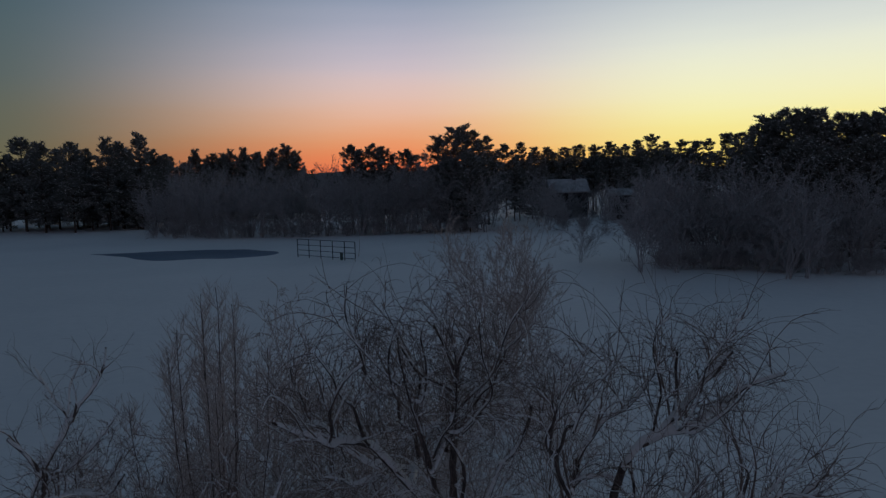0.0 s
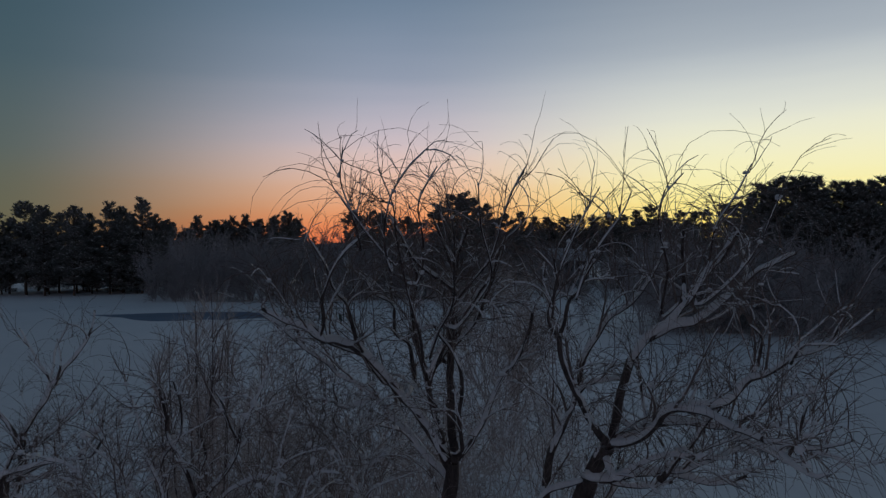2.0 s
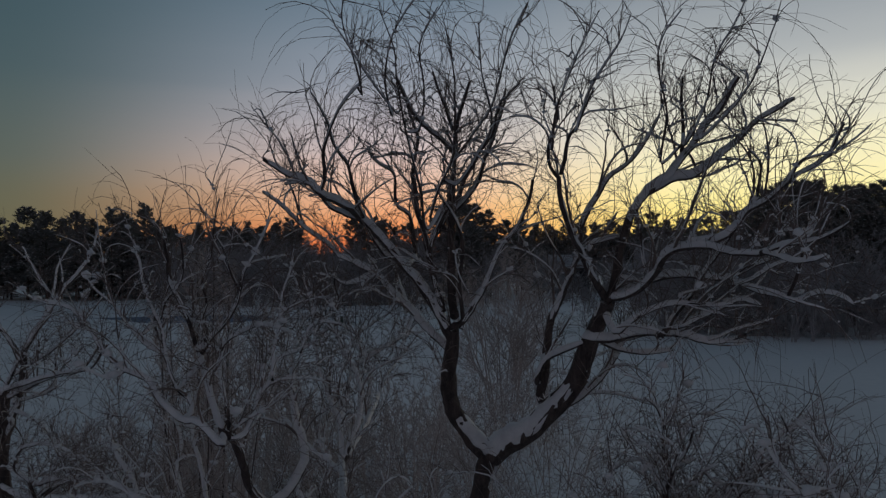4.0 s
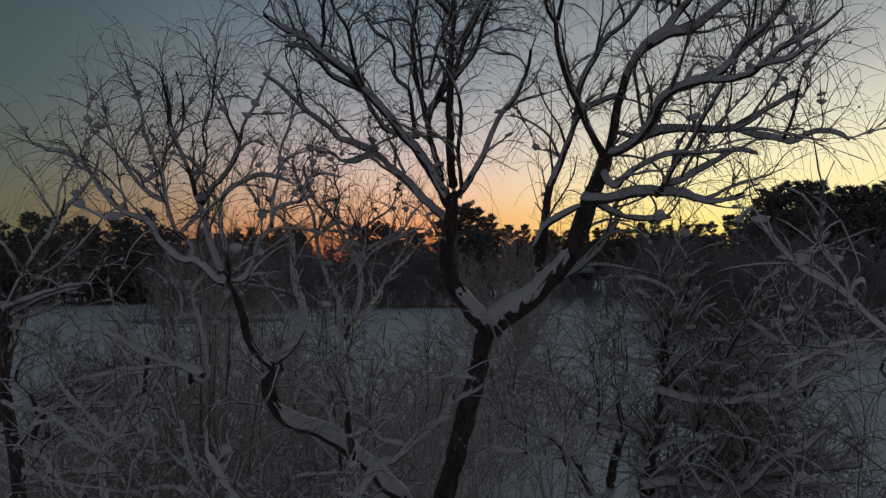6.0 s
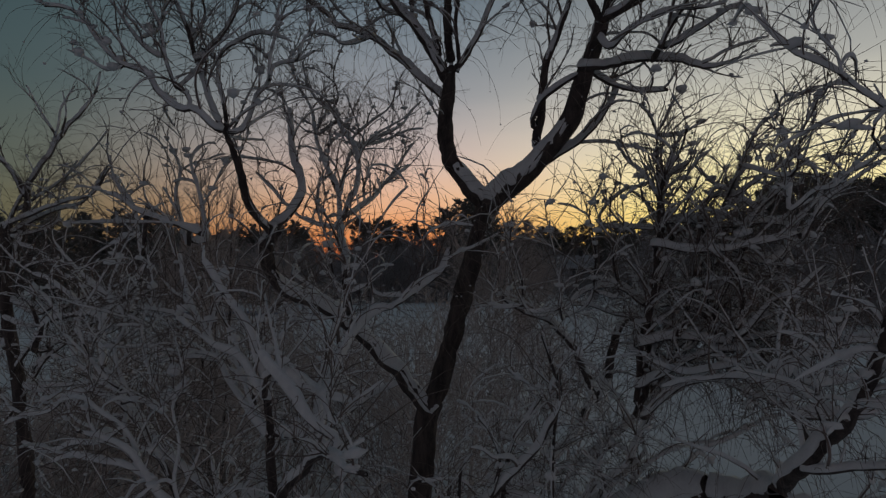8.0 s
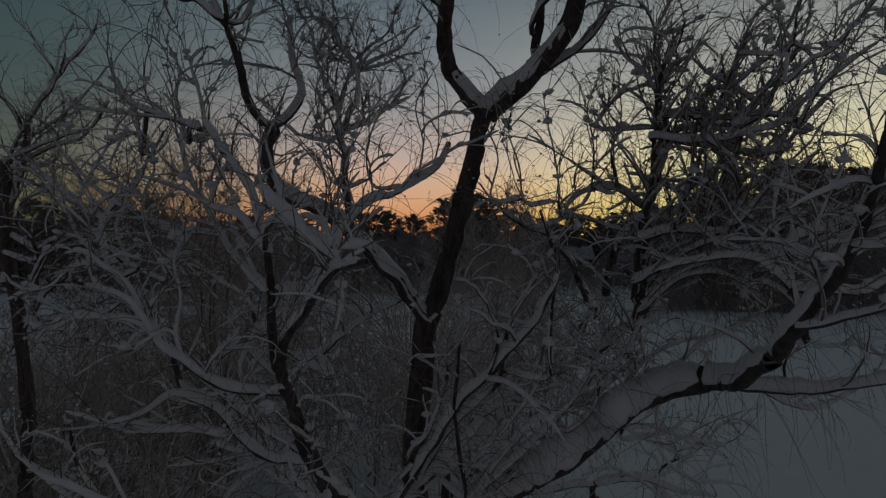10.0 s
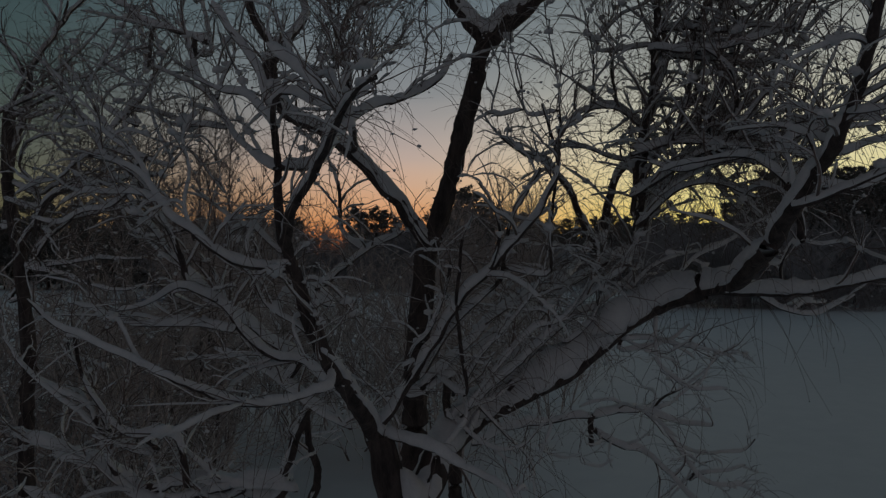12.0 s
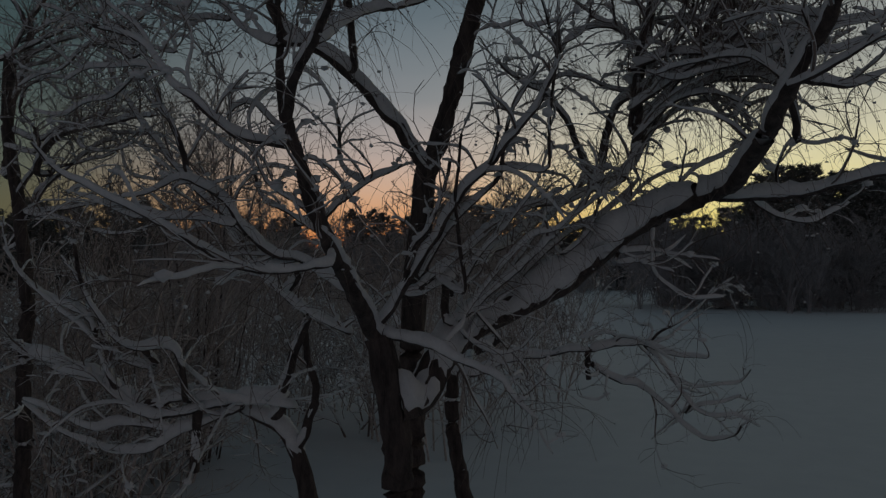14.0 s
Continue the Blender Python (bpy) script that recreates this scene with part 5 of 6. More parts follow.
limb(front_tree, 0.0175, 0.0088, (1.67, 4.00, 4.37), (1.75, 3.90, 4.39), (1.83, 3.80, 4.43), (1.88, 3.70, 4.46), (1.95, 3.60, 4.49))
limb(front_tree, 0.0101, 0.0043, (1.77, 3.65, 4.74), (1.84, 3.58, 4.73), (1.92, 3.50, 4.75))
limb(front_tree, 0.0112, 0.0053, (1.69, 4.00, 4.41), (1.68, 4.05, 4.58), (1.63, 4.10, 4.79), (1.64, 4.15, 4.97), (1.71, 4.20, 5.13))
limb(front_tree, 0.0107, 0.0047, (1.74, 3.85, 4.54), (1.68, 3.84, 4.70), (1.72, 3.83, 4.88), (1.78, 3.81, 5.03), (1.83, 3.80, 5.15))
limb(front_tree, 0.0134, 0.0046, (1.87, 3.40, 5.82), (1.81, 3.44, 5.92), (1.75, 3.49, 6.00), (1.69, 3.53, 6.08), (1.62, 3.57, 6.15), (1.53, 3.61, 6.21), (1.45, 3.66, 6.32), (1.40, 3.70, 6.42))
limb(front_tree, 0.00736, 0.0033, (1.65, 3.45, 6.06), (1.66, 3.50, 6.16), (1.61, 3.55, 6.26), (1.59, 3.60, 6.38))
limb(front_tree, 0.00723, 0.0032, (1.79, 3.40, 5.91), (1.74, 3.42, 5.83), (1.79, 3.45, 5.75), (1.74, 3.48, 5.71), (1.68, 3.50, 5.67))
limb(front_tree, 0.0126, 0.0045, (1.69, 4.90, 5.83), (1.74, 4.85, 5.99), (1.81, 4.80, 6.14), (1.90, 4.75, 6.21), (1.86, 4.70, 6.32))
limb(front_tree, 0.00974, 0.004, (1.82, 4.40, 5.79), (1.85, 4.33, 5.99), (1.89, 4.27, 6.10), (1.89, 4.20, 6.17))
limb(front_tree, 0.012, 0.0049, (1.32, 5.30, 5.57), (1.31, 5.20, 5.80), (1.30, 5.17, 5.98), (1.30, 5.15, 6.16), (1.36, 5.12, 6.28), (1.41, 5.10, 6.40))
limb(front_tree, 0.00839, 0.0049, (1.31, 5.20, 6.16), (1.43, 5.15, 6.16), (1.49, 5.10, 6.18))
limb(front_tree, 0.00839, 0.0049, (1.31, 5.20, 6.18), (1.25, 5.15, 6.29), (1.18, 5.10, 6.35))
limb(front_tree, 0.0109, 0.005, (0.98, 5.60, 5.64), (1.12, 5.50, 5.84), (1.26, 5.40, 5.87), (1.35, 5.30, 5.92), (1.50, 5.20, 5.94))
limb(front_tree, 0.0117, 0.0044, (1.53, 5.20, 5.58), (1.61, 5.08, 5.75), (1.71, 4.96, 5.75), (1.80, 4.84, 5.82), (1.92, 4.72, 5.90), (1.99, 4.60, 5.97))
limb(front_tree, 0.00949, 0.0036, (1.77, 4.30, 5.60), (1.85, 4.20, 5.68), (1.91, 4.10, 5.69), (1.97, 4.00, 5.79), (2.02, 3.90, 5.87))
limb(front_tree, 0.0244, 0.011, (1.43, 6.20, 4.55), (1.46, 6.05, 4.72), (1.51, 5.90, 4.79), (1.60, 5.75, 4.80), (1.69, 5.60, 4.82), (1.87, 5.55, 4.82), (2.04, 5.50, 4.80), (2.18, 5.45, 4.76), (2.22, 5.40, 4.67))
limb(front_tree, 0.0146, 0.0054, (1.69, 5.60, 4.80), (1.87, 5.57, 4.55), (2.04, 5.53, 4.34), (2.11, 5.50, 4.19))
limb(front_tree, 0.0179, 0.0088, (1.76, 5.50, 4.99), (1.88, 5.47, 4.95), (2.02, 5.43, 4.87), (2.16, 5.40, 4.79))
limb(front_tree, 0.0158, 0.0067, (2.17, 5.40, 4.87), (2.30, 5.33, 4.94), (2.45, 5.27, 4.98), (2.59, 5.20, 5.05))
limb(front_tree, 0.0128, 0.0053, (1.69, 5.60, 4.82), (1.73, 5.56, 5.04), (1.83, 5.52, 5.21), (1.86, 5.48, 5.33), (1.72, 5.44, 5.44), (1.64, 5.40, 5.59))
limb(front_tree, 0.0143, 0.0064, (1.82, 5.50, 5.13), (1.93, 5.38, 5.25), (2.03, 5.25, 5.27), (2.04, 5.12, 5.42), (2.11, 5.00, 5.59))
limb(front_tree, 0.00803, 0.0031, (0.66, 5.00, 5.02), (0.64, 4.97, 5.30), (0.59, 4.93, 5.54), (0.56, 4.90, 5.74))
limb(front_tree, 0.00803, 0.0031, (0.45, 5.00, 5.06), (0.41, 4.97, 5.30), (0.35, 4.93, 5.48), (0.37, 4.90, 5.64))
limb(front_tree, 0.00839, 0.0032, (0.86, 5.20, 5.11), (0.89, 5.13, 5.43), (0.85, 5.07, 5.67), (0.92, 5.00, 5.85))
limb(front_tree, 0.00821, 0.0032, (0.23, 5.10, 5.09), (0.28, 5.07, 5.36), (0.21, 5.03, 5.57), (0.24, 5.00, 5.75))
limb(front_tree, 0.00839, 0.0032, (1.04, 5.20, 5.14), (1.00, 5.13, 5.39), (1.06, 5.07, 5.59), (1.04, 5.00, 5.79))
limb(front_tree, 0.00803, 0.0031, (-0.52, 5.00, 5.19), (-0.55, 4.97, 5.44), (-0.43, 4.93, 5.68), (-0.28, 4.90, 5.84))
limb(front_tree, 0.00803, 0.0031, (-0.74, 5.00, 5.19), (-0.81, 4.97, 5.52), (-0.87, 4.93, 5.76), (-0.80, 4.90, 5.97))
limb(front_tree, 0.00785, 0.0031, (-0.22, 4.90, 5.20), (-0.18, 4.87, 5.44), (-0.22, 4.83, 5.65), (-0.13, 4.80, 5.81))
limb(front_tree, 0.026, 0.01, (1.21, 5.3, 4.48), (1.27, 5.26, 5.08), (1.38, 5.22, 5.47), (1.32, 5.18, 5.72), (1.35, 5.14, 5.89), (1.48, 5.1, 5.98))
limb(front_tree, 0.02, 0.008, (1.37, 5.2, 5.47), (1.67, 5.12, 5.41), (1.96, 5.05, 5.35), (2.13, 4.98, 5.64), (2.34, 4.9, 5.84))
limb(front_tree, 0.022, 0.008, (1.59, 5.1, 4.97), (1.67, 5.03, 5.21), (1.76, 4.97, 5.44), (1.71, 4.9, 5.66))
limb(front_tree, 0.024, 0.008, (1.86, 4.5, 4.5), (1.73, 4.55, 4.66), (1.62, 4.6, 4.71), (1.41, 4.65, 4.69), (1.2, 4.7, 4.64))
limb(front_tree, 0.026, 0.01, (1.87, 4.45, 4.54), (2.07, 4.5, 4.51), (2.24, 4.55, 4.51), (2.48, 4.6, 4.61))
limb(front_tree, 0.022, 0.008, (1.16, 5.3, 4.2), (1.28, 5.25, 4.49), (1.45, 5.2, 4.78), (1.55, 5.15, 4.95), (1.6, 5.1, 5.22))
limb(front_tree, 0.02, 0.01, (1.16, 5.3, 4.43), (1.19, 5.23, 4.87), (1.23, 5.17, 5.11), (1.26, 5.1, 5.23))
limb(front_tree, 0.022, 0.008, (1.19, 5.2, 4.37), (1.4, 5.13, 4.57), (1.63, 5.07, 4.61), (1.85, 5, 4.51))
limb(front_tree, 0.022, 0.008, (1.16, 5.2, 4.56), (1.36, 5.1, 4.69), (1.58, 5, 4.81), (1.82, 4.9, 4.8))
limb(front_tree, 0.022, 0.01, (1.18, 5.2, 4.77), (1.25, 5.13, 5.2), (1.27, 5.07, 5.48), (1.32, 5, 5.67))
limb(front_tree, 0.02, 0.008, (1.26, 5, 5.45), (1.52, 4.93, 5.41), (1.8, 4.87, 5.45), (2.01, 4.8, 5.51))
limb(front_tree, 0.024, 0.01, (1.15, 5.2, 4.83), (1.38, 5.12, 4.88), (1.61, 5.04, 4.86), (1.82, 4.96, 4.89), (2.03, 4.88, 4.94), (2.22, 4.8, 4.95))
limb(front_tree, 0.026, 0.01, (1.92, 4.6, 4.81), (2.08, 4.63, 4.85), (2.26, 4.67, 4.9), (2.51, 4.7, 4.96))
limb(front_tree, 0.018, 0.008, (1.63, 5, 4.8), (1.73, 4.97, 5.04), (1.69, 4.93, 5.28), (1.51, 4.9, 5.43))
limb(front_tree, 0.02, 0.008, (1.7, 4.9, 4.9), (1.85, 4.83, 5.1), (1.99, 4.77, 5.18), (2.11, 4.7, 5.31))
limb(front_tree, 0.018, 0.008, (1.93, 4.5, 4.69), (2.13, 4.53, 4.69), (2.3, 4.57, 4.75), (2.47, 4.6, 4.8))
limb(front_tree, 0.018, 0.008, (1.38, 5.1, 4.88), (1.46, 5.03, 5.17), (1.48, 4.97, 5.4), (1.49, 4.9, 5.6))
limb(front_tree, 0.018, 0.008, (1.8, 4.9, 4.77), (1.54, 4.93, 4.7), (1.38, 4.97, 4.68), (1.21, 5, 4.74))
limb(front_tree, 0.014, 0.006, (1.32, 5.15, 5.39), (1.29, 5.11, 5.68), (1.3, 5.08, 5.85), (1.4, 5.04, 6.02), (1.45, 5, 6.19))
limb(front_tree, 0.012, 0.006, (1.29, 5.1, 5.75), (1.21, 5.13, 5.9), (1.11, 5.17, 6.01), (1.05, 5.2, 6.13))
limb(front_tree, 0.014, 0.006, (1.71, 5, 5.41), (1.83, 4.95, 5.65), (1.95, 4.9, 5.77), (2.06, 4.85, 5.93), (2.11, 4.8, 6.12))
limb(front_tree, 0.012, 0.006, (1.85, 5, 5.65), (1.72, 5, 5.76), (1.59, 5, 5.83), (1.49, 5, 5.94))
limb(front_tree, 0.014, 0.006, (2.03, 4.8, 5.46), (2.1, 4.73, 5.65), (2.23, 4.67, 5.77), (2.38, 4.6, 5.88))
limb(front_tree, 0.012, 0.006, (2.13, 4.8, 5.66), (2.11, 4.8, 5.86), (1.98, 4.8, 5.99), (1.92, 4.8, 6.16))
limb(front_tree, 0.012, 0.006, (1.54, 5, 5.42), (1.62, 5, 5.59), (1.69, 5, 5.72), (1.66, 5, 5.86))
limb(front_tree, 0.022, 0.01, (1.38, 5.1, 5.6), (1.48, 5.07, 5.6), (1.69, 5.05, 5.57), (1.88, 5.03, 5.59), (2.1, 5, 5.54))
limb(front_tree, 0.018, 0.01, (1.31, 5.1, 5.58), (1.29, 5.07, 5.76), (1.3, 5.03, 5.84), (1.35, 5, 6.03))
limb(front_tree, 0.014, 0.008, (1.48, 5.1, 5.65), (1.63, 5.15, 5.47), (1.73, 5.2, 5.31))
limb(front_tree, 0.022, 0.008, (1.76, 5.6, 4.86), (1.79, 5.53, 5.05), (1.88, 5.47, 5.15), (2.04, 5.4, 5.2), (2.11, 5.33, 5.36), (2.23, 5.27, 5.55), (2.4, 5.2, 5.75))
limb(front_tree, 0.03, 0.012, (1.75, 5.6, 4.88), (1.98, 5.45, 4.86), (2.14, 5.3, 4.9), (2.32, 5.15, 4.97), (2.41, 5, 5.02))
limb(front_tree, 0.016, 0.008, (1.81, 5.5, 4.97), (1.98, 5.45, 4.9), (2.07, 5.4, 4.83), (2.13, 5.35, 4.73), (2.14, 5.3, 4.45))
limb(front_tree, 0.013, 0.007, (1.78, 5.6, 4.79), (1.9, 5.57, 4.6), (2.01, 5.53, 4.47), (2.11, 5.5, 4.37))
limb(front_tree, 0.018, 0.01, (1.89, 5.5, 5.09), (2.02, 5.45, 5.01), (2.14, 5.4, 4.95))
limb(front_tree, 0.0201, 0.011, (0.18, 5.20, 3.18), (0.33, 5.23, 3.36), (0.52, 5.27, 3.55), (0.72, 5.30, 3.72), (0.91, 5.33, 3.82), (1.11, 5.37, 3.98), (1.23, 5.40, 4.11))
limb(front_tree, 0.0161, 0.0089, (0.08, 5.00, 3.08), (0.22, 5.08, 3.33), (0.41, 5.17, 3.59), (0.56, 5.25, 3.78), (0.76, 5.33, 3.98), (0.92, 5.42, 4.06), (1.09, 5.50, 4.15))
limb(front_tree, 0.0135, 0.0059, (-0.01, 4.70, 3.34), (0.16, 4.68, 3.58), (0.33, 4.66, 3.77), (0.46, 4.64, 3.94), (0.52, 4.62, 4.07), (0.57, 4.60, 4.23))
limb(front_tree, 0.0141, 0.0067, (0.04, 4.90, 3.19), (0.26, 4.95, 3.48), (0.47, 5.00, 3.69), (0.66, 5.05, 3.76), (0.84, 5.10, 3.99), (0.91, 5.15, 4.18), (0.86, 5.20, 4.34))
limb(front_tree, 0.0134, 0.0066, (0.70, 5.20, 3.59), (0.85, 5.17, 3.73), (0.92, 5.15, 3.92), (0.88, 5.12, 4.06), (0.77, 5.10, 4.17))
limb(front_tree, 0.0137, 0.0069, (1.09, 5.30, 3.78), (1.13, 5.30, 3.93), (1.28, 5.30, 4.08), (1.47, 5.30, 4.16), (1.66, 5.30, 4.19))
limb(front_tree, 0.0134, 0.0069, (0.89, 5.20, 3.62), (1.04, 5.23, 3.81), (1.16, 5.27, 3.89), (1.25, 5.30, 4.00))
limb(front_tree, 0.012, 0.0067, (1.28, 5.30, 3.85), (1.46, 5.28, 4.04), (1.57, 5.25, 4.15), (1.78, 5.22, 4.25), (1.92, 5.20, 4.36))
limb(front_tree, 0.0103, 0.0054, (-1.60, 4.10, 4.68), (-1.77, 4.14, 4.72), (-1.94, 4.18, 4.81), (-2.04, 4.22, 4.93), (-2.15, 4.26, 5.12), (-2.28, 4.30, 5.23))
limb(front_tree, 0.00874, 0.004, (-1.72, 4.00, 4.79), (-1.85, 4.05, 4.93), (-1.92, 4.10, 5.07), (-1.86, 4.15, 5.23), (-1.79, 4.20, 5.39))
limb(front_tree, 0.00899, 0.0041, (-1.64, 4.10, 4.69), (-1.75, 4.15, 4.89), (-1.72, 4.20, 5.06), (-1.84, 4.25, 5.24), (-1.78, 4.30, 5.43))
limb(front_tree, 0.00874, 0.0041, (-1.40, 4.00, 4.62), (-1.53, 4.08, 4.83), (-1.60, 4.15, 5.04), (-1.57, 4.22, 5.22), (-1.65, 4.30, 5.42))
limb(front_tree, 0.00899, 0.004, (-1.79, 4.10, 4.71), (-1.97, 4.12, 4.69), (-2.11, 4.15, 4.59), (-2.26, 4.17, 4.56), (-2.40, 4.20, 4.51))
limb(front_tree, 0.00899, 0.0041, (-1.67, 4.10, 4.53), (-1.82, 4.15, 4.43), (-2.01, 4.20, 4.41), (-2.17, 4.25, 4.35), (-2.37, 4.30, 4.39))
limb(low_tree, 0.09, 0.05, (0.2, 7.1, 0), (-0.13, 7, 1.89), (-0.16, 7, 2.35), (-0.08, 7, 2.66), (0.26, 7, 2.87))
limb(low_tree, 0.0386, 0.027, (0.04, 6.50, 2.62), (0.21, 6.60, 2.68), (0.35, 6.62, 2.73), (0.65, 6.65, 2.76), (0.84, 6.67, 2.80), (1.05, 6.70, 2.81))
limb(low_tree, 0.0266, 0.011, (1.04, 6.70, 2.80), (1.27, 6.68, 2.85), (1.46, 6.66, 2.87), (1.55, 6.64, 2.84), (1.78, 6.62, 2.77), (2.01, 6.60, 2.76))
limb(low_tree, 0.0288, 0.024, (1.04, 6.70, 2.77), (1.04, 6.70, 2.65), (1.04, 6.70, 2.55))
limb(low_tree, 0.0244, 0.008, (1.06, 6.70, 2.69), (1.19, 6.73, 2.59), (1.33, 6.77, 2.52), (1.48, 6.80, 2.49), (1.60, 6.68, 2.42), (1.76, 6.57, 2.25), (1.86, 6.45, 2.16), (1.97, 6.33, 2.13), (2.10, 6.22, 2.19), (2.12, 6.10, 2.29))
limb(low_tree, 0.0203, 0.0063, (1.55, 6.80, 2.83), (1.67, 6.74, 2.70), (1.75, 6.69, 2.56), (1.85, 6.63, 2.41), (1.93, 6.57, 2.31), (2.07, 6.51, 2.28), (2.21, 6.46, 2.30), (2.36, 6.40, 2.23))
limb(low_tree, 0.0135, 0.0064, (1.78, 6.80, 2.54), (1.95, 6.72, 2.49), (2.11, 6.65, 2.52), (2.27, 6.58, 2.55), (2.33, 6.50, 2.67))
limb(low_tree, 0.0133, 0.0064, (1.85, 6.70, 2.27), (1.96, 6.63, 2.35), (2.13, 6.57, 2.39), (2.25, 6.50, 2.46))
limb(low_tree, 0.0131, 0.0064, (0.69, 6.60, 2.73), (0.62, 6.55, 2.58), (0.58, 6.50, 2.44))
limb(low_tree, 0.0111, 0.0044, (1.33, 6.70, 2.87), (1.23, 6.67, 2.95), (1.08, 6.63, 2.94), (0.93, 6.60, 2.90))
limb(low_tree, 0.0113, 0.0044, (1.66, 6.80, 2.94), (1.82, 6.78, 3.03), (1.99, 6.75, 3.16), (2.10, 6.72, 3.29), (2.28, 6.70, 3.43))
limb(low_tree, 0.0111, 0.0044, (1.20, 6.70, 2.58), (1.18, 6.70, 2.46), (1.21, 6.70, 2.37))
limb(left_tree, 0.09, 0.06, (-4.8, 7.8, 0), (-4.83, 7.8, 2.28), (-4.82, 7.83, 3.24), (-4.94, 7.85, 4.09), (-5.12, 7.88, 5.08), (-5.13, 7.9, 5.9))
limb(left_tree, 0.05, 0.03, (-5.16, 7.9, 4.59), (-5.1, 7.9, 5.32), (-4.94, 7.9, 5.88))
limb(left_tree, 0.0371, 0.011, (-4.87, 7.90, 6.35), (-4.68, 7.96, 6.68), (-4.55, 8.02, 6.94), (-4.36, 8.08, 7.20), (-4.26, 8.14, 7.39), (-4.25, 8.20, 7.64))
limb(left_tree, 0.0318, 0.016, (-4.93, 7.90, 6.22), (-5.05, 7.85, 6.48), (-5.24, 7.80, 6.70))
limb(left_tree, 0.0159, 0.0053, (-4.51, 7.90, 6.87), (-4.45, 7.90, 7.11), (-4.50, 7.90, 7.36))
limb(left_tree, 0.0159, 0.008, (-5.03, 7.90, 5.76), (-4.79, 7.92, 5.82), (-4.58, 7.95, 5.93), (-4.56, 7.97, 6.30), (-4.38, 8.00, 6.60))
limb(left_tree, 0.021, 0.0083, (-5.11, 7.85, 5.86), (-4.92, 7.90, 6.30), (-4.74, 7.97, 6.63), (-4.66, 8.05, 6.93), (-4.66, 8.12, 7.21), (-4.55, 8.20, 7.49))
limb(left_tree, 0.0161, 0.008, (-4.63, 8.00, 6.88), (-4.83, 8.00, 7.18), (-4.99, 8.00, 7.47))
limb(left_tree, 0.0159, 0.008, (-5.02, 7.90, 6.05), (-4.58, 7.93, 6.33), (-4.28, 7.97, 6.61), (-4.03, 8.00, 6.93))
limb(left_tree, 0.024, 0.01, (-5.11, 7.9, 5.8), (-4.6, 7.87, 6.03), (-4.19, 7.83, 6.14), (-3.92, 7.8, 6.5))
limb(left_tree, 0.024, 0.01, (-5.1, 7.9, 3.76), (-4.46, 7.73, 4.6), (-3.74, 7.57, 4.74), (-3.35, 7.4, 4.94))
limb(left_tree, 0.026, 0.01, (-5.11, 7.9, 5.08), (-4.68, 7.76, 4.93), (-4.34, 7.62, 5.02), (-3.88, 7.48, 5.05), (-3.62, 7.34, 5.18), (-3.28, 7.2, 5.29))
limb(left_tree, 0.026, 0.01, (-4.99, 7.8, 4.27), (-4.69, 7.73, 4.64), (-4.46, 7.67, 4.88), (-4.11, 7.6, 5.05), (-3.7, 7.53, 4.95), (-3.18, 7.47, 4.89), (-2.86, 7.4, 4.62))
limb(left_tree, 0.022, 0.01, (-4.74, 7.8, 4.33), (-4.38, 7.73, 4.58), (-4.02, 7.67, 4.81), (-3.71, 7.6, 4.87), (-3.55, 7.53, 4.54), (-3.24, 7.47, 4.44), (-2.8, 7.4, 4.51))
limb(left_tree, 0.02, 0.008, (-4.86, 7.8, 4.15), (-4.35, 7.7, 4.05), (-3.98, 7.6, 3.94), (-3.56, 7.5, 3.89), (-3.12, 7.4, 4.01))
limb(left_tree, 0.02, 0.008, (-4.8, 7.8, 4.15), (-4.41, 7.7, 4.16), (-3.92, 7.6, 4.22), (-3.38, 7.5, 4.21))
limb(left_tree, 0.02, 0.008, (-5.06, 7.8, 4.87), (-4.67, 7.7, 4.79), (-4.29, 7.6, 4.98), (-3.89, 7.5, 5.13), (-3.36, 7.4, 5.15))
limb(left_tree, 0.0381, 0.019, (-4.60, 7.60, 4.56), (-4.47, 7.50, 4.75), (-4.25, 7.40, 4.88), (-3.95, 7.30, 4.92), (-3.63, 7.20, 4.96), (-3.31, 7.10, 4.99), (-2.98, 7.00, 5.00))
limb(left_tree, 0.0144, 0.007, (-3.89, 7.20, 4.79), (-3.74, 7.15, 4.70), (-3.48, 7.10, 4.67), (-3.23, 7.05, 4.75), (-3.13, 7.00, 4.82))
limb(left_tree, 0.0238, 0.01, (-5.25, 7.90, 5.86), (-4.93, 7.82, 5.94), (-4.55, 7.74, 6.06), (-4.25, 7.66, 6.12), (-3.95, 7.58, 6.18), (-3.72, 7.50, 6.42))
limb(left_tree, 0.0178, 0.0072, (-4.54, 7.60, 4.76), (-4.58, 7.52, 5.02), (-4.68, 7.44, 5.19), (-4.54, 7.36, 5.40), (-4.24, 7.28, 5.47), (-3.90, 7.20, 5.41))
limb(left_tree, 0.0185, 0.0072, (-5.05, 7.90, 5.68), (-4.60, 7.72, 5.57), (-4.23, 7.55, 5.32), (-3.88, 7.38, 5.30), (-3.54, 7.20, 5.15))
limb(snowy_thicket_tree, 0.1, 0.05, (-0.9, 5.5, 0), (-1.12, 5.6, 1.88), (-1.21, 5.6, 2.18), (-1.33, 5.6, 2.35), (-1.61, 5.6, 2.49))
limb(snowy_thicket_tree, 0.05, 0.02, (-1.28, 5.5, 2.59), (-1.6, 5.45, 2.58), (-1.99, 5.4, 2.58), (-2.22, 5.35, 2.53), (-2.44, 5.3, 2.69), (-2.74, 5.25, 2.81), (-3.13, 5.2, 2.97))
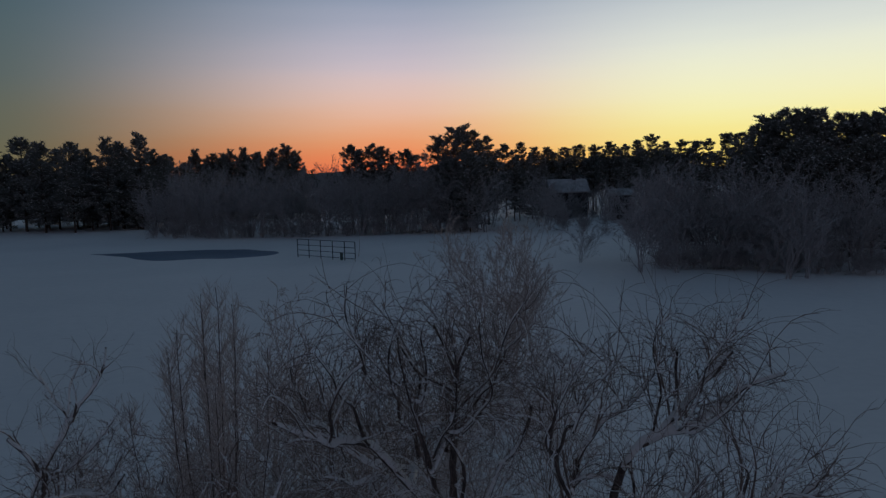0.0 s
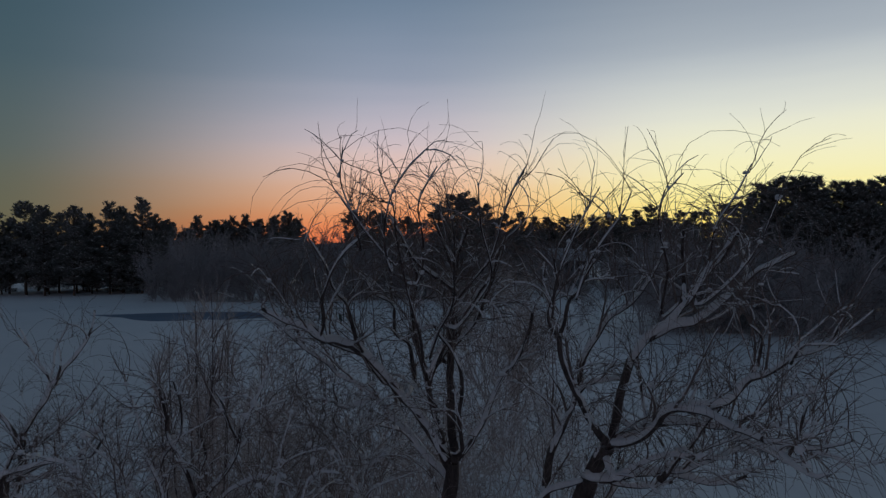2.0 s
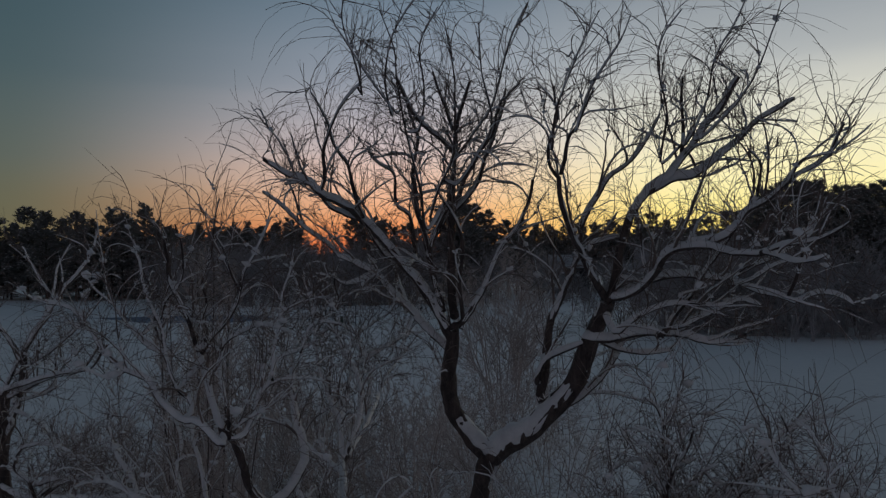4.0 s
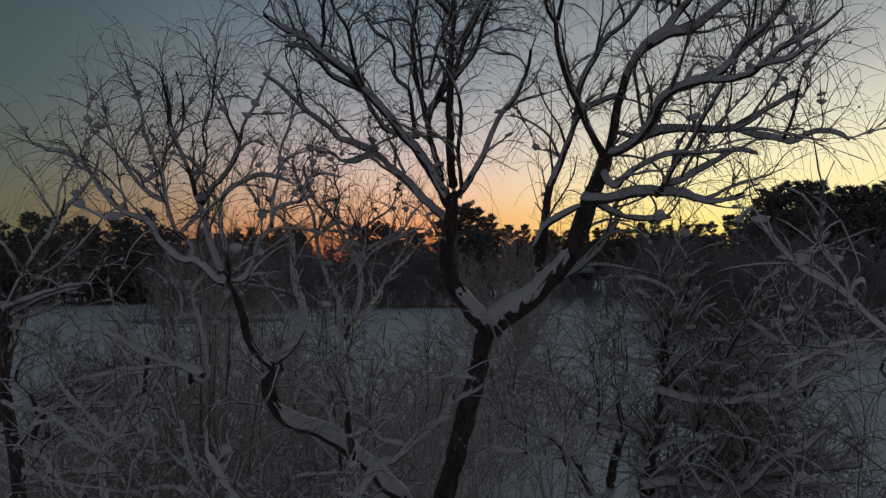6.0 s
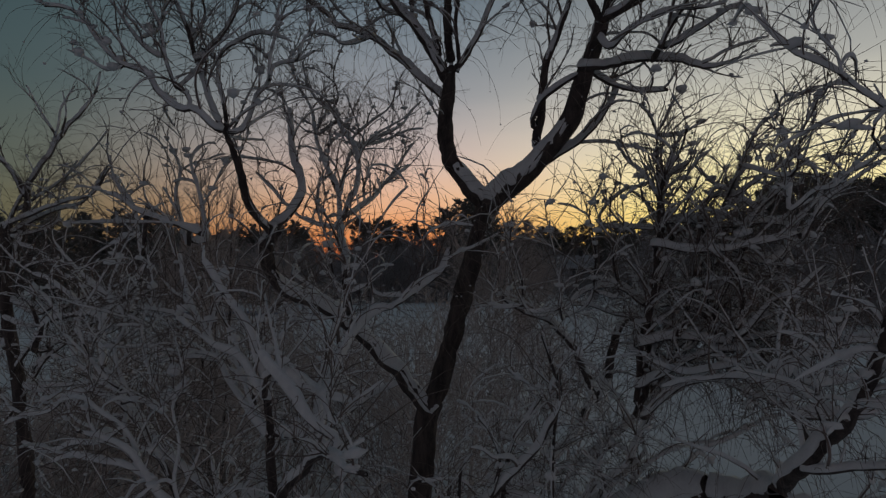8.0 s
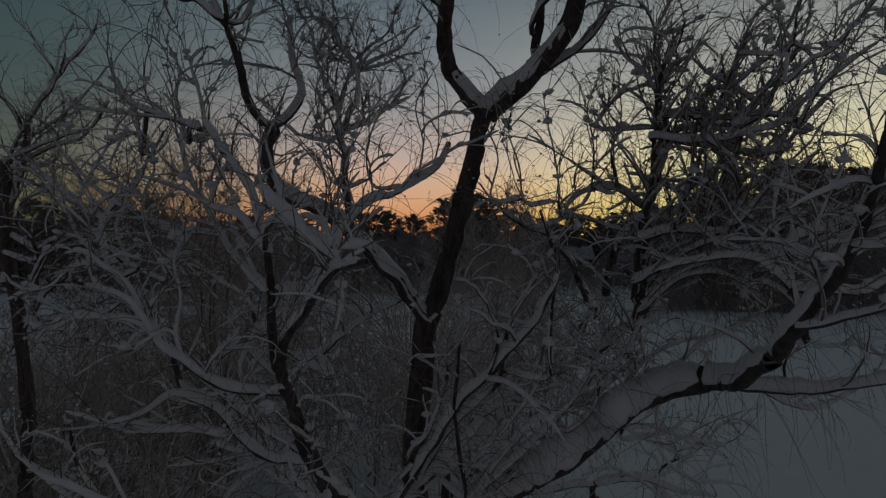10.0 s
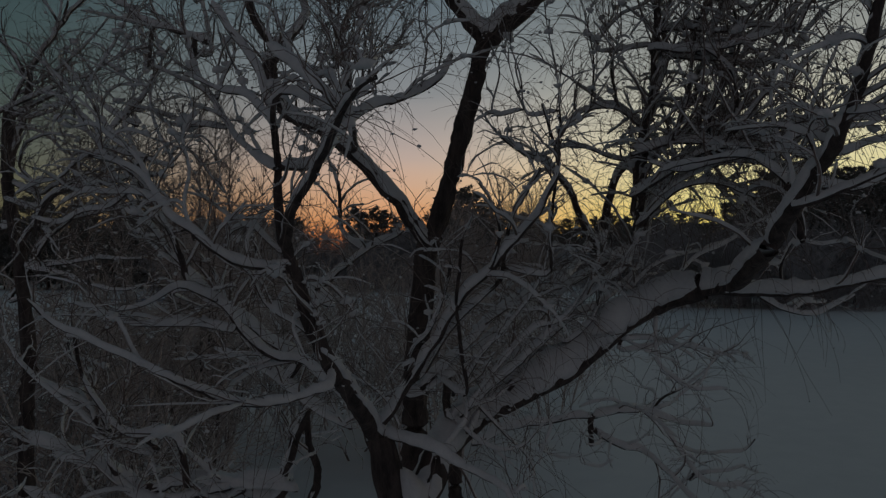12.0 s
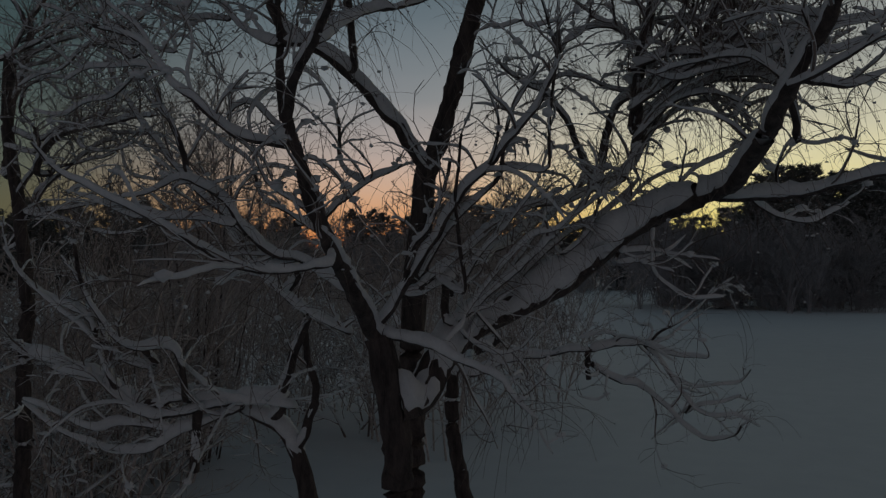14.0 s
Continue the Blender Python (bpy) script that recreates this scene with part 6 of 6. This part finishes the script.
limb(snowy_thicket_tree, 0.035, 0.012, (-1.02, 5.2, 3.17), (-1.07, 5.22, 3.23), (-1.33, 5.25, 3.44), (-1.62, 5.28, 3.8), (-1.72, 5.3, 4.08))
limb(snowy_thicket_tree, 0.035, 0.02, (-1.21, 5.6, 2.18), (-1.04, 5.5, 2.59), (-1.09, 5.4, 2.92), (-1.07, 5.3, 3.19))
limb(snowy_thicket_tree, 0.03, 0.012, (-1.09, 5.2, 3.48), (-1.26, 5.12, 3.6), (-1.54, 5.04, 3.86), (-1.77, 4.96, 4.09), (-2, 4.88, 4.41), (-2.19, 4.8, 4.73))
limb(snowy_thicket_tree, 0.03, 0.012, (-1.58, 5.5, 2.51), (-1.96, 5.42, 2.36), (-2.29, 5.35, 2.21), (-2.75, 5.28, 2.34), (-3.03, 5.2, 2.58))
limb(snowy_thicket_tree, 0.024, 0.01, (-2.38, 5.2, 2.71), (-2.55, 5.13, 3.18), (-2.88, 5.07, 3.37), (-3.04, 5, 3.64))
limb(snowy_thicket_tree, 0.024, 0.01, (-1.91, 5.3, 2.6), (-1.96, 5.22, 2.94), (-2.28, 5.15, 2.98), (-2.52, 5.08, 3.33), (-2.56, 5, 3.67))
limb(snowy_thicket_tree, 0.03, 0.012, (-1.5, 6.5, 3.89), (-1.3, 6.5, 3.93), (-1.1, 6.5, 4.07), (-0.88, 6.5, 4.24), (-0.55, 6.5, 4.4))
limb(snowy_thicket_tree, 0.022, 0.008, (-0.88, 6.5, 4.24), (-1.08, 6.5, 4.42), (-1.11, 6.5, 4.81), (-1.25, 6.5, 5.11), (-1.51, 6.5, 5.32))
limb(snowy_thicket_tree, 0.026, 0.008, (-1.17, 6.4, 3.78), (-1.51, 6.36, 3.99), (-1.73, 6.32, 4.13), (-1.8, 6.28, 4.39), (-2.01, 6.24, 4.56), (-2.24, 6.2, 4.74))
limb(snowy_thicket_tree, 0.034, 0.018, (-1.66, 5.4, 2.56), (-1.94, 5.37, 2.5), (-2.17, 5.33, 2.47), (-2.31, 5.3, 2.53), (-2.46, 5.27, 2.69), (-2.61, 5.23, 2.77), (-2.83, 5.2, 2.82))
limb(snowy_thicket_tree, 0.024, 0.01, (-2.09, 5.4, 2.36), (-2.37, 5.32, 2.42), (-2.53, 5.25, 2.39), (-2.77, 5.18, 2.51), (-2.97, 5.1, 2.62))
limb(snowy_thicket_tree, 0.024, 0.01, (-2.13, 5.3, 2.83), (-2.28, 5.22, 2.86), (-2.48, 5.15, 3.02), (-2.72, 5.08, 3.24), (-2.91, 5, 3.45))
limb(snowy_thicket_tree, 0.02, 0.01, (-2.41, 5.2, 2.96), (-2.51, 5.17, 3.21), (-2.62, 5.13, 3.45), (-2.66, 5.1, 3.6))
limb(snowy_thicket_tree, 0.022, 0.01, (-1.2, 5.5, 2.51), (-1.39, 5.45, 2.55), (-1.66, 5.4, 2.58), (-1.93, 5.35, 2.81), (-1.99, 5.3, 3.01))
limb(snowy_thicket_tree, 0.02, 0.008, (-0.67, 4.9, 3.09), (-0.89, 4.9, 3.19), (-1.03, 4.9, 3.3), (-1.29, 4.9, 3.48), (-1.55, 4.9, 3.58))
limb(snowy_thicket_tree, 0.018, 0.008, (-1.61, 4.95, 5.57), (-1.83, 4.94, 5.65), (-2.05, 4.93, 5.73), (-2.14, 4.91, 5.8), (-2.23, 4.9, 5.84))
limb(snowy_thicket_tree, 0.016, 0.006, (-2.11, 5.1, 5.45), (-2.17, 5.13, 5.75), (-2.33, 5.17, 5.95), (-2.39, 5.2, 6.14))
limb(snowy_thicket_tree, 0.016, 0.006, (-1.78, 5.1, 5.52), (-1.9, 5.17, 5.83), (-1.9, 5.23, 6.03), (-2.01, 5.3, 6.22))
limb(snowy_thicket_tree, 0.016, 0.006, (-1.66, 5.1, 5.55), (-1.74, 5.17, 5.86), (-1.82, 5.23, 6.09), (-1.76, 5.3, 6.22))
limb(snowy_thicket_tree, 0.016, 0.007, (-2.37, 5.1, 5.02), (-2.16, 5.1, 5.23), (-2.07, 5.1, 5.39), (-1.95, 5.1, 5.6))
limb(snowy_thicket_tree, 0.016, 0.007, (-2.16, 5.1, 5.07), (-2.36, 5.1, 5.17), (-2.6, 5.1, 5.4), (-2.72, 5.1, 5.54))
limb(snowy_thicket_tree, 0.016, 0.007, (-2.34, 5.1, 5.01), (-2.51, 5.1, 5.09), (-2.72, 5.1, 5.27), (-2.88, 5.1, 5.33))
limb(snowy_thicket_tree, 0.036, 0.034, (-1.86, 5.4, 2.49), (-1.88, 5.4, 2.28), (-1.88, 5.4, 2.06))
twigs(back_tree, 0.78, 1.0, 0.5, droop=14, above=6.4, clump=1.0)
twigs(front_tree, 0.66, 0.70, 0.85, droop=16, bushy=0.35, clump=0.8)
twigs(low_tree, 0.75, 0.6, 1.0, droop=5, clump=0.75)
twigs(left_tree, 0.9, 0.85, 0.35, top=6.4, droop=6, clump=0.7)
twigs(snowy_thicket_tree, 1.0, 0.8, 0.7)

# slender frosted trees further back, and the tangle of snowy shrubs below


def upright_tree(seed, h):
    """Close upright stems clothed from foot to tip in short, steep, frosted shoots."""
    gen = np.random.default_rng(seed)
    stem, shoot, fine = Sticks(), Sticks(), Sticks()
    for k in range(13):
        a = 2.4 * k
        o = 0.14 + 0.085 * k
        hk = h * (1.0 - 0.022 * k + gen.normal(0, 0.02))
        foot = (0.35 * o * math.cos(a), 0.35 * o * math.sin(a), -0.05)
        s = smooth_line([foot, (0.8 * o * math.cos(a), 0.8 * o * math.sin(a), hk * 0.3), (1.2 * o * math.cos(a), 1.2 * o * math.sin(a), hk * 0.7), (1.3 * o * math.cos(a), 1.3 * o * math.sin(a), hk)], 18)
        s += gen.normal(0, 0.012, s.shape)
        stem.add(s, np.linspace(0.030 if k < 6 else 0.018, 0.005, 18))
        for j in range(64):
            u = 0.10 + 0.89 * (j + gen.random()) / 64
            i = min(16, int(u * 17))
            b = gen.random() * 6.28
            ln = (0.40 + 0.75 * gen.random()) * (1.25 - 0.75 * u)
            q = wander(gen, s[i], (0.55 * math.cos(b), 0.55 * math.sin(b), 0.75), ln, 5, 0.12, 0.10)
            shoot.add(q, np.linspace(0.0075, 0.0035, 5))
            for m in range(8):
                w = q[1 + int(gen.random() * 3.99)]
                b = gen.random() * 6.28
                fine.add(wander(gen, w, (0.6 * math.cos(b), 0.6 * math.sin(b), 0.7), 0.16 + 0.30 * gen.random(), 3, 0.2, 0.1), np.linspace(0.0042, 0.0020, 3))
    root = new("upright_tree")
    under("trunk", mesh_of("trunk", *stem.swept(6), BARK), root, "dark upright stems")
    under("shoot_mass", mesh_of("shoot_mass", *shoot.swept(4), FROST_TWIG), root, kind="stuff")
    under("twig_mass", mesh_of("twig_mass", *fine.swept(3), FROST_TWIG), root, kind="stuff")
    return root


slim = upright_tree(71, 7.6)
slim.matrix_world = pose(-5.25, 13.5, -0.05)
tagged(slim, "narrow upright tree of many stems with frosted twigs", "bare tree")
hazy = bare_thing("feathery_tree", 72, 7.7, 9, 0.42, 4, 0.009, FROST_TWIG, 0, 1.5, 0.08, 3, 0.07, 0.85)
hazy.matrix_world = pose(0.5, 30.0, -0.05)
tagged(hazy, "feathery brown tree with a haze of fine twigs", "bare tree")
shrubs = [bare_thing("snowy_shrub", 80 + k, 2.6, 4, 0.8, 3, 0.008, TWIG, 0.04, 1.0, 0.1, 5, 0.36) for k in range(4)]
planted(shrubs, 2.6, [(-5.0, 10.8, 3.0), (-2.6, 17.1, 3.6), (-4.9, 17.7, 3.8), (-5.6, 9.8, 3.1), (-6.5, 11.5, 3.2), (-1.3, 18.1, 3.5), (-7.5, 10.0, 3.0), (-2.8, 15.9, 3.8), (-7.0, 13.0, 3.8), (-8.5, 12.0, 4.0), (-9.5, 14.5, 4.2), (-6.2, 8.4, 3.4), (-7.2, 16.5, 3.6), (-10.5, 17.5, 4.0), (-5.5, 22.5, 4.0), (-5.4, 11.6, 3.3), (-8.6, 18.5, 3.6), (-0.8, 29.2, 3.6), (1.6, 29.0, 3.4), (0.4, 28.6, 3.0), (2.6, 30.5, 3.2), (-1.9, 30.6, 3.0)],
        "tangled leafless shrub weighed down by snow", "shrub", "snowy shrubs under the trees", 12)
cleared(shrubs)
brush = [bare_thing("frosted_shrub", 100 + k, 4, 8, 0.45, 4, 0.0065, FROST_TWIG, 0, 1.0, 0.05, 3, 0.12, 0.9) for k in range(3)]
planted(brush, 4, [(-5.9, 12.6, 4.4), (-6.8, 19.4, 6.0), (-6.6, 14.2, 3.8), (-5.1, 12.0, 3.6), (-5.6, 20.4, 5.1), (-7.6, 13.4, 3.0), (-3.9, 18.6, 4.4), (-2.1, 19.8, 4.7), (-0.3, 18.9, 4.3), (1.7, 20.1, 4.2), (-8.4, 10.8, 3.2), (-4.5, 16.8, 3.4), (-4.9, 9.0, 4.5), (-6.4, 9.6, 4.6), (-2.0, 15.6, 4.9), (-5.6, 10.6, 4.7), (-0.9, 14.1, 4.7), (-7.6, 9.0, 4.4)],
        "feathery leafless shrub grey with frost", "shrub", "frosted brush under the trees", 13)
cleared(brush)


# ---- things in the field ----
def rail_frame():
    """A long standing frame of square steel posts and rails with a small box on one post."""
    root = tagged(new("steel_frame"), "long steel frame of posts and rails standing in the snow", "frame")
    L, H = 10.9, 2.35
    for k, x in enumerate((0.03, 2.3, 4.55, 6.8, 9.0, L - 0.03)):
        part("post", box(bmesh.new(), (x - 0.045, -0.045, -0.1), (x + 0.045, 0.045, H), 0.01), STEEL, root)
    for z in (0.28, 0.95, 1.62, H):
        part("rail", box(bmesh.new(), (0, -0.035, z - 0.035), (L, 0.035, z + 0.035), 0.01), STEEL, root)
    part("box", box(bmesh.new(), (8.45, -0.3, 0.05), (8.8, -0.07, 0.95), 0.03), BOXGREEN, root, "small green metal box")
    root.matrix_world = pose(-25.84, 91.3, 0.0, 0, 0, math.degrees(math.atan2(85.06 - 91.3, -16.93 + 25.84)))


rail_frame()


def house():
    """A dark house in the wood with snow on its roof."""
    root = tagged(new("house"), "dark-sided house with snow-covered roof among the pines", "house")
    W, D, E, R = 8.6, 7.5, 6.4, 8.9
    bm = bmesh.new()
    box(bm, (-W / 2, -D / 2, 0), (W / 2, D / 2, E))
    for x in (-W / 2, W / 2):
        vs = [bm.verts.new(v) for v in ((x, -D / 2, E), (x, D / 2, E), (x, 0, R - 0.2))]
        bm.faces.new(vs)
    part("wall", bm, SIDING, root)
    for s in (-1, 1):
        bm = bmesh.new()
        p = [(-W / 2 - 0.5, s * (D / 2 + 0.5), E - 0.45), (W / 2 + 0.5, s * (D / 2 + 0.5), E - 0.45), (W / 2 + 0.5, 0, R), (-W / 2 - 0.5, 0, R)]
        lo = [bm.verts.new(v) for v in p]
        hi = [bm.verts.new((v[0], v[1], v[2] + 0.3)) for v in p]
        bm.faces.new(lo[::-1])
        bm.faces.new(hi)
        for k in range(4):
            bm.faces.new((lo[k], lo[(k + 1) % 4], hi[(k + 1) % 4], hi[k]))
        part("roof", bm, ROOFSNOW, root, "snow-covered roof slope")
    part("chimney", box(bmesh.new(), (1.4, -0.4, R - 1), (2.2, 0.4, R + 1.3), 0.03), SIDING, root)
    for x in (-2.9, -0.4, 2.4):
        w = part("window", box(bmesh.new(), (x - 0.6, -D / 2 - 0.06, 3.9), (x + 0.6, -D / 2 + 0.02, 5.3), 0.02), SIDING, root)
        part("pane", box(bmesh.new(), (x - 0.5, -D / 2 - 0.075, 4.0), (x + 0.5, -D / 2 - 0.065, 5.2)), GLASS, w)
    root.matrix_world = pose(17.4, 176, 0.0, 0, 0, 6)


house()


def shed(x, y, w, h, turn):
    root = tagged(new("shed"), "low dark shed with snow on its roof in the wood", "shed", "sheds in the wood")
    part("wall", box(bmesh.new(), (-w / 2, -1.8, 0), (w / 2, 1.8, h - 1), 0.02), SIDING, root)
    bm = bmesh.new()
    p = [(-w / 2 - 0.3, -2.2, h - 1.2), (w / 2 + 0.3, -2.2, h - 1.2), (w / 2 + 0.3, 2.2, h), (-w / 2 - 0.3, 2.2, h)]
    lo = [bm.verts.new(v) for v in p]
    hi = [bm.verts.new((v[0], v[1], v[2] + 0.25)) for v in p]
    bm.faces.new(lo[::-1])
    bm.faces.new(hi)
    for k in range(4):
        bm.faces.new((lo[k], lo[(k + 1) % 4], hi[(k + 1) % 4], hi[k]))
    part("roof", bm, ROOFSNOW, root, "snow-covered roof")
    root.matrix_world = pose(x, y, 0, 0, 0, turn)


shed(27.8, 160, 5, 6.6, 0)
shed(31.5, 130, 4.5, 6.8, -5)
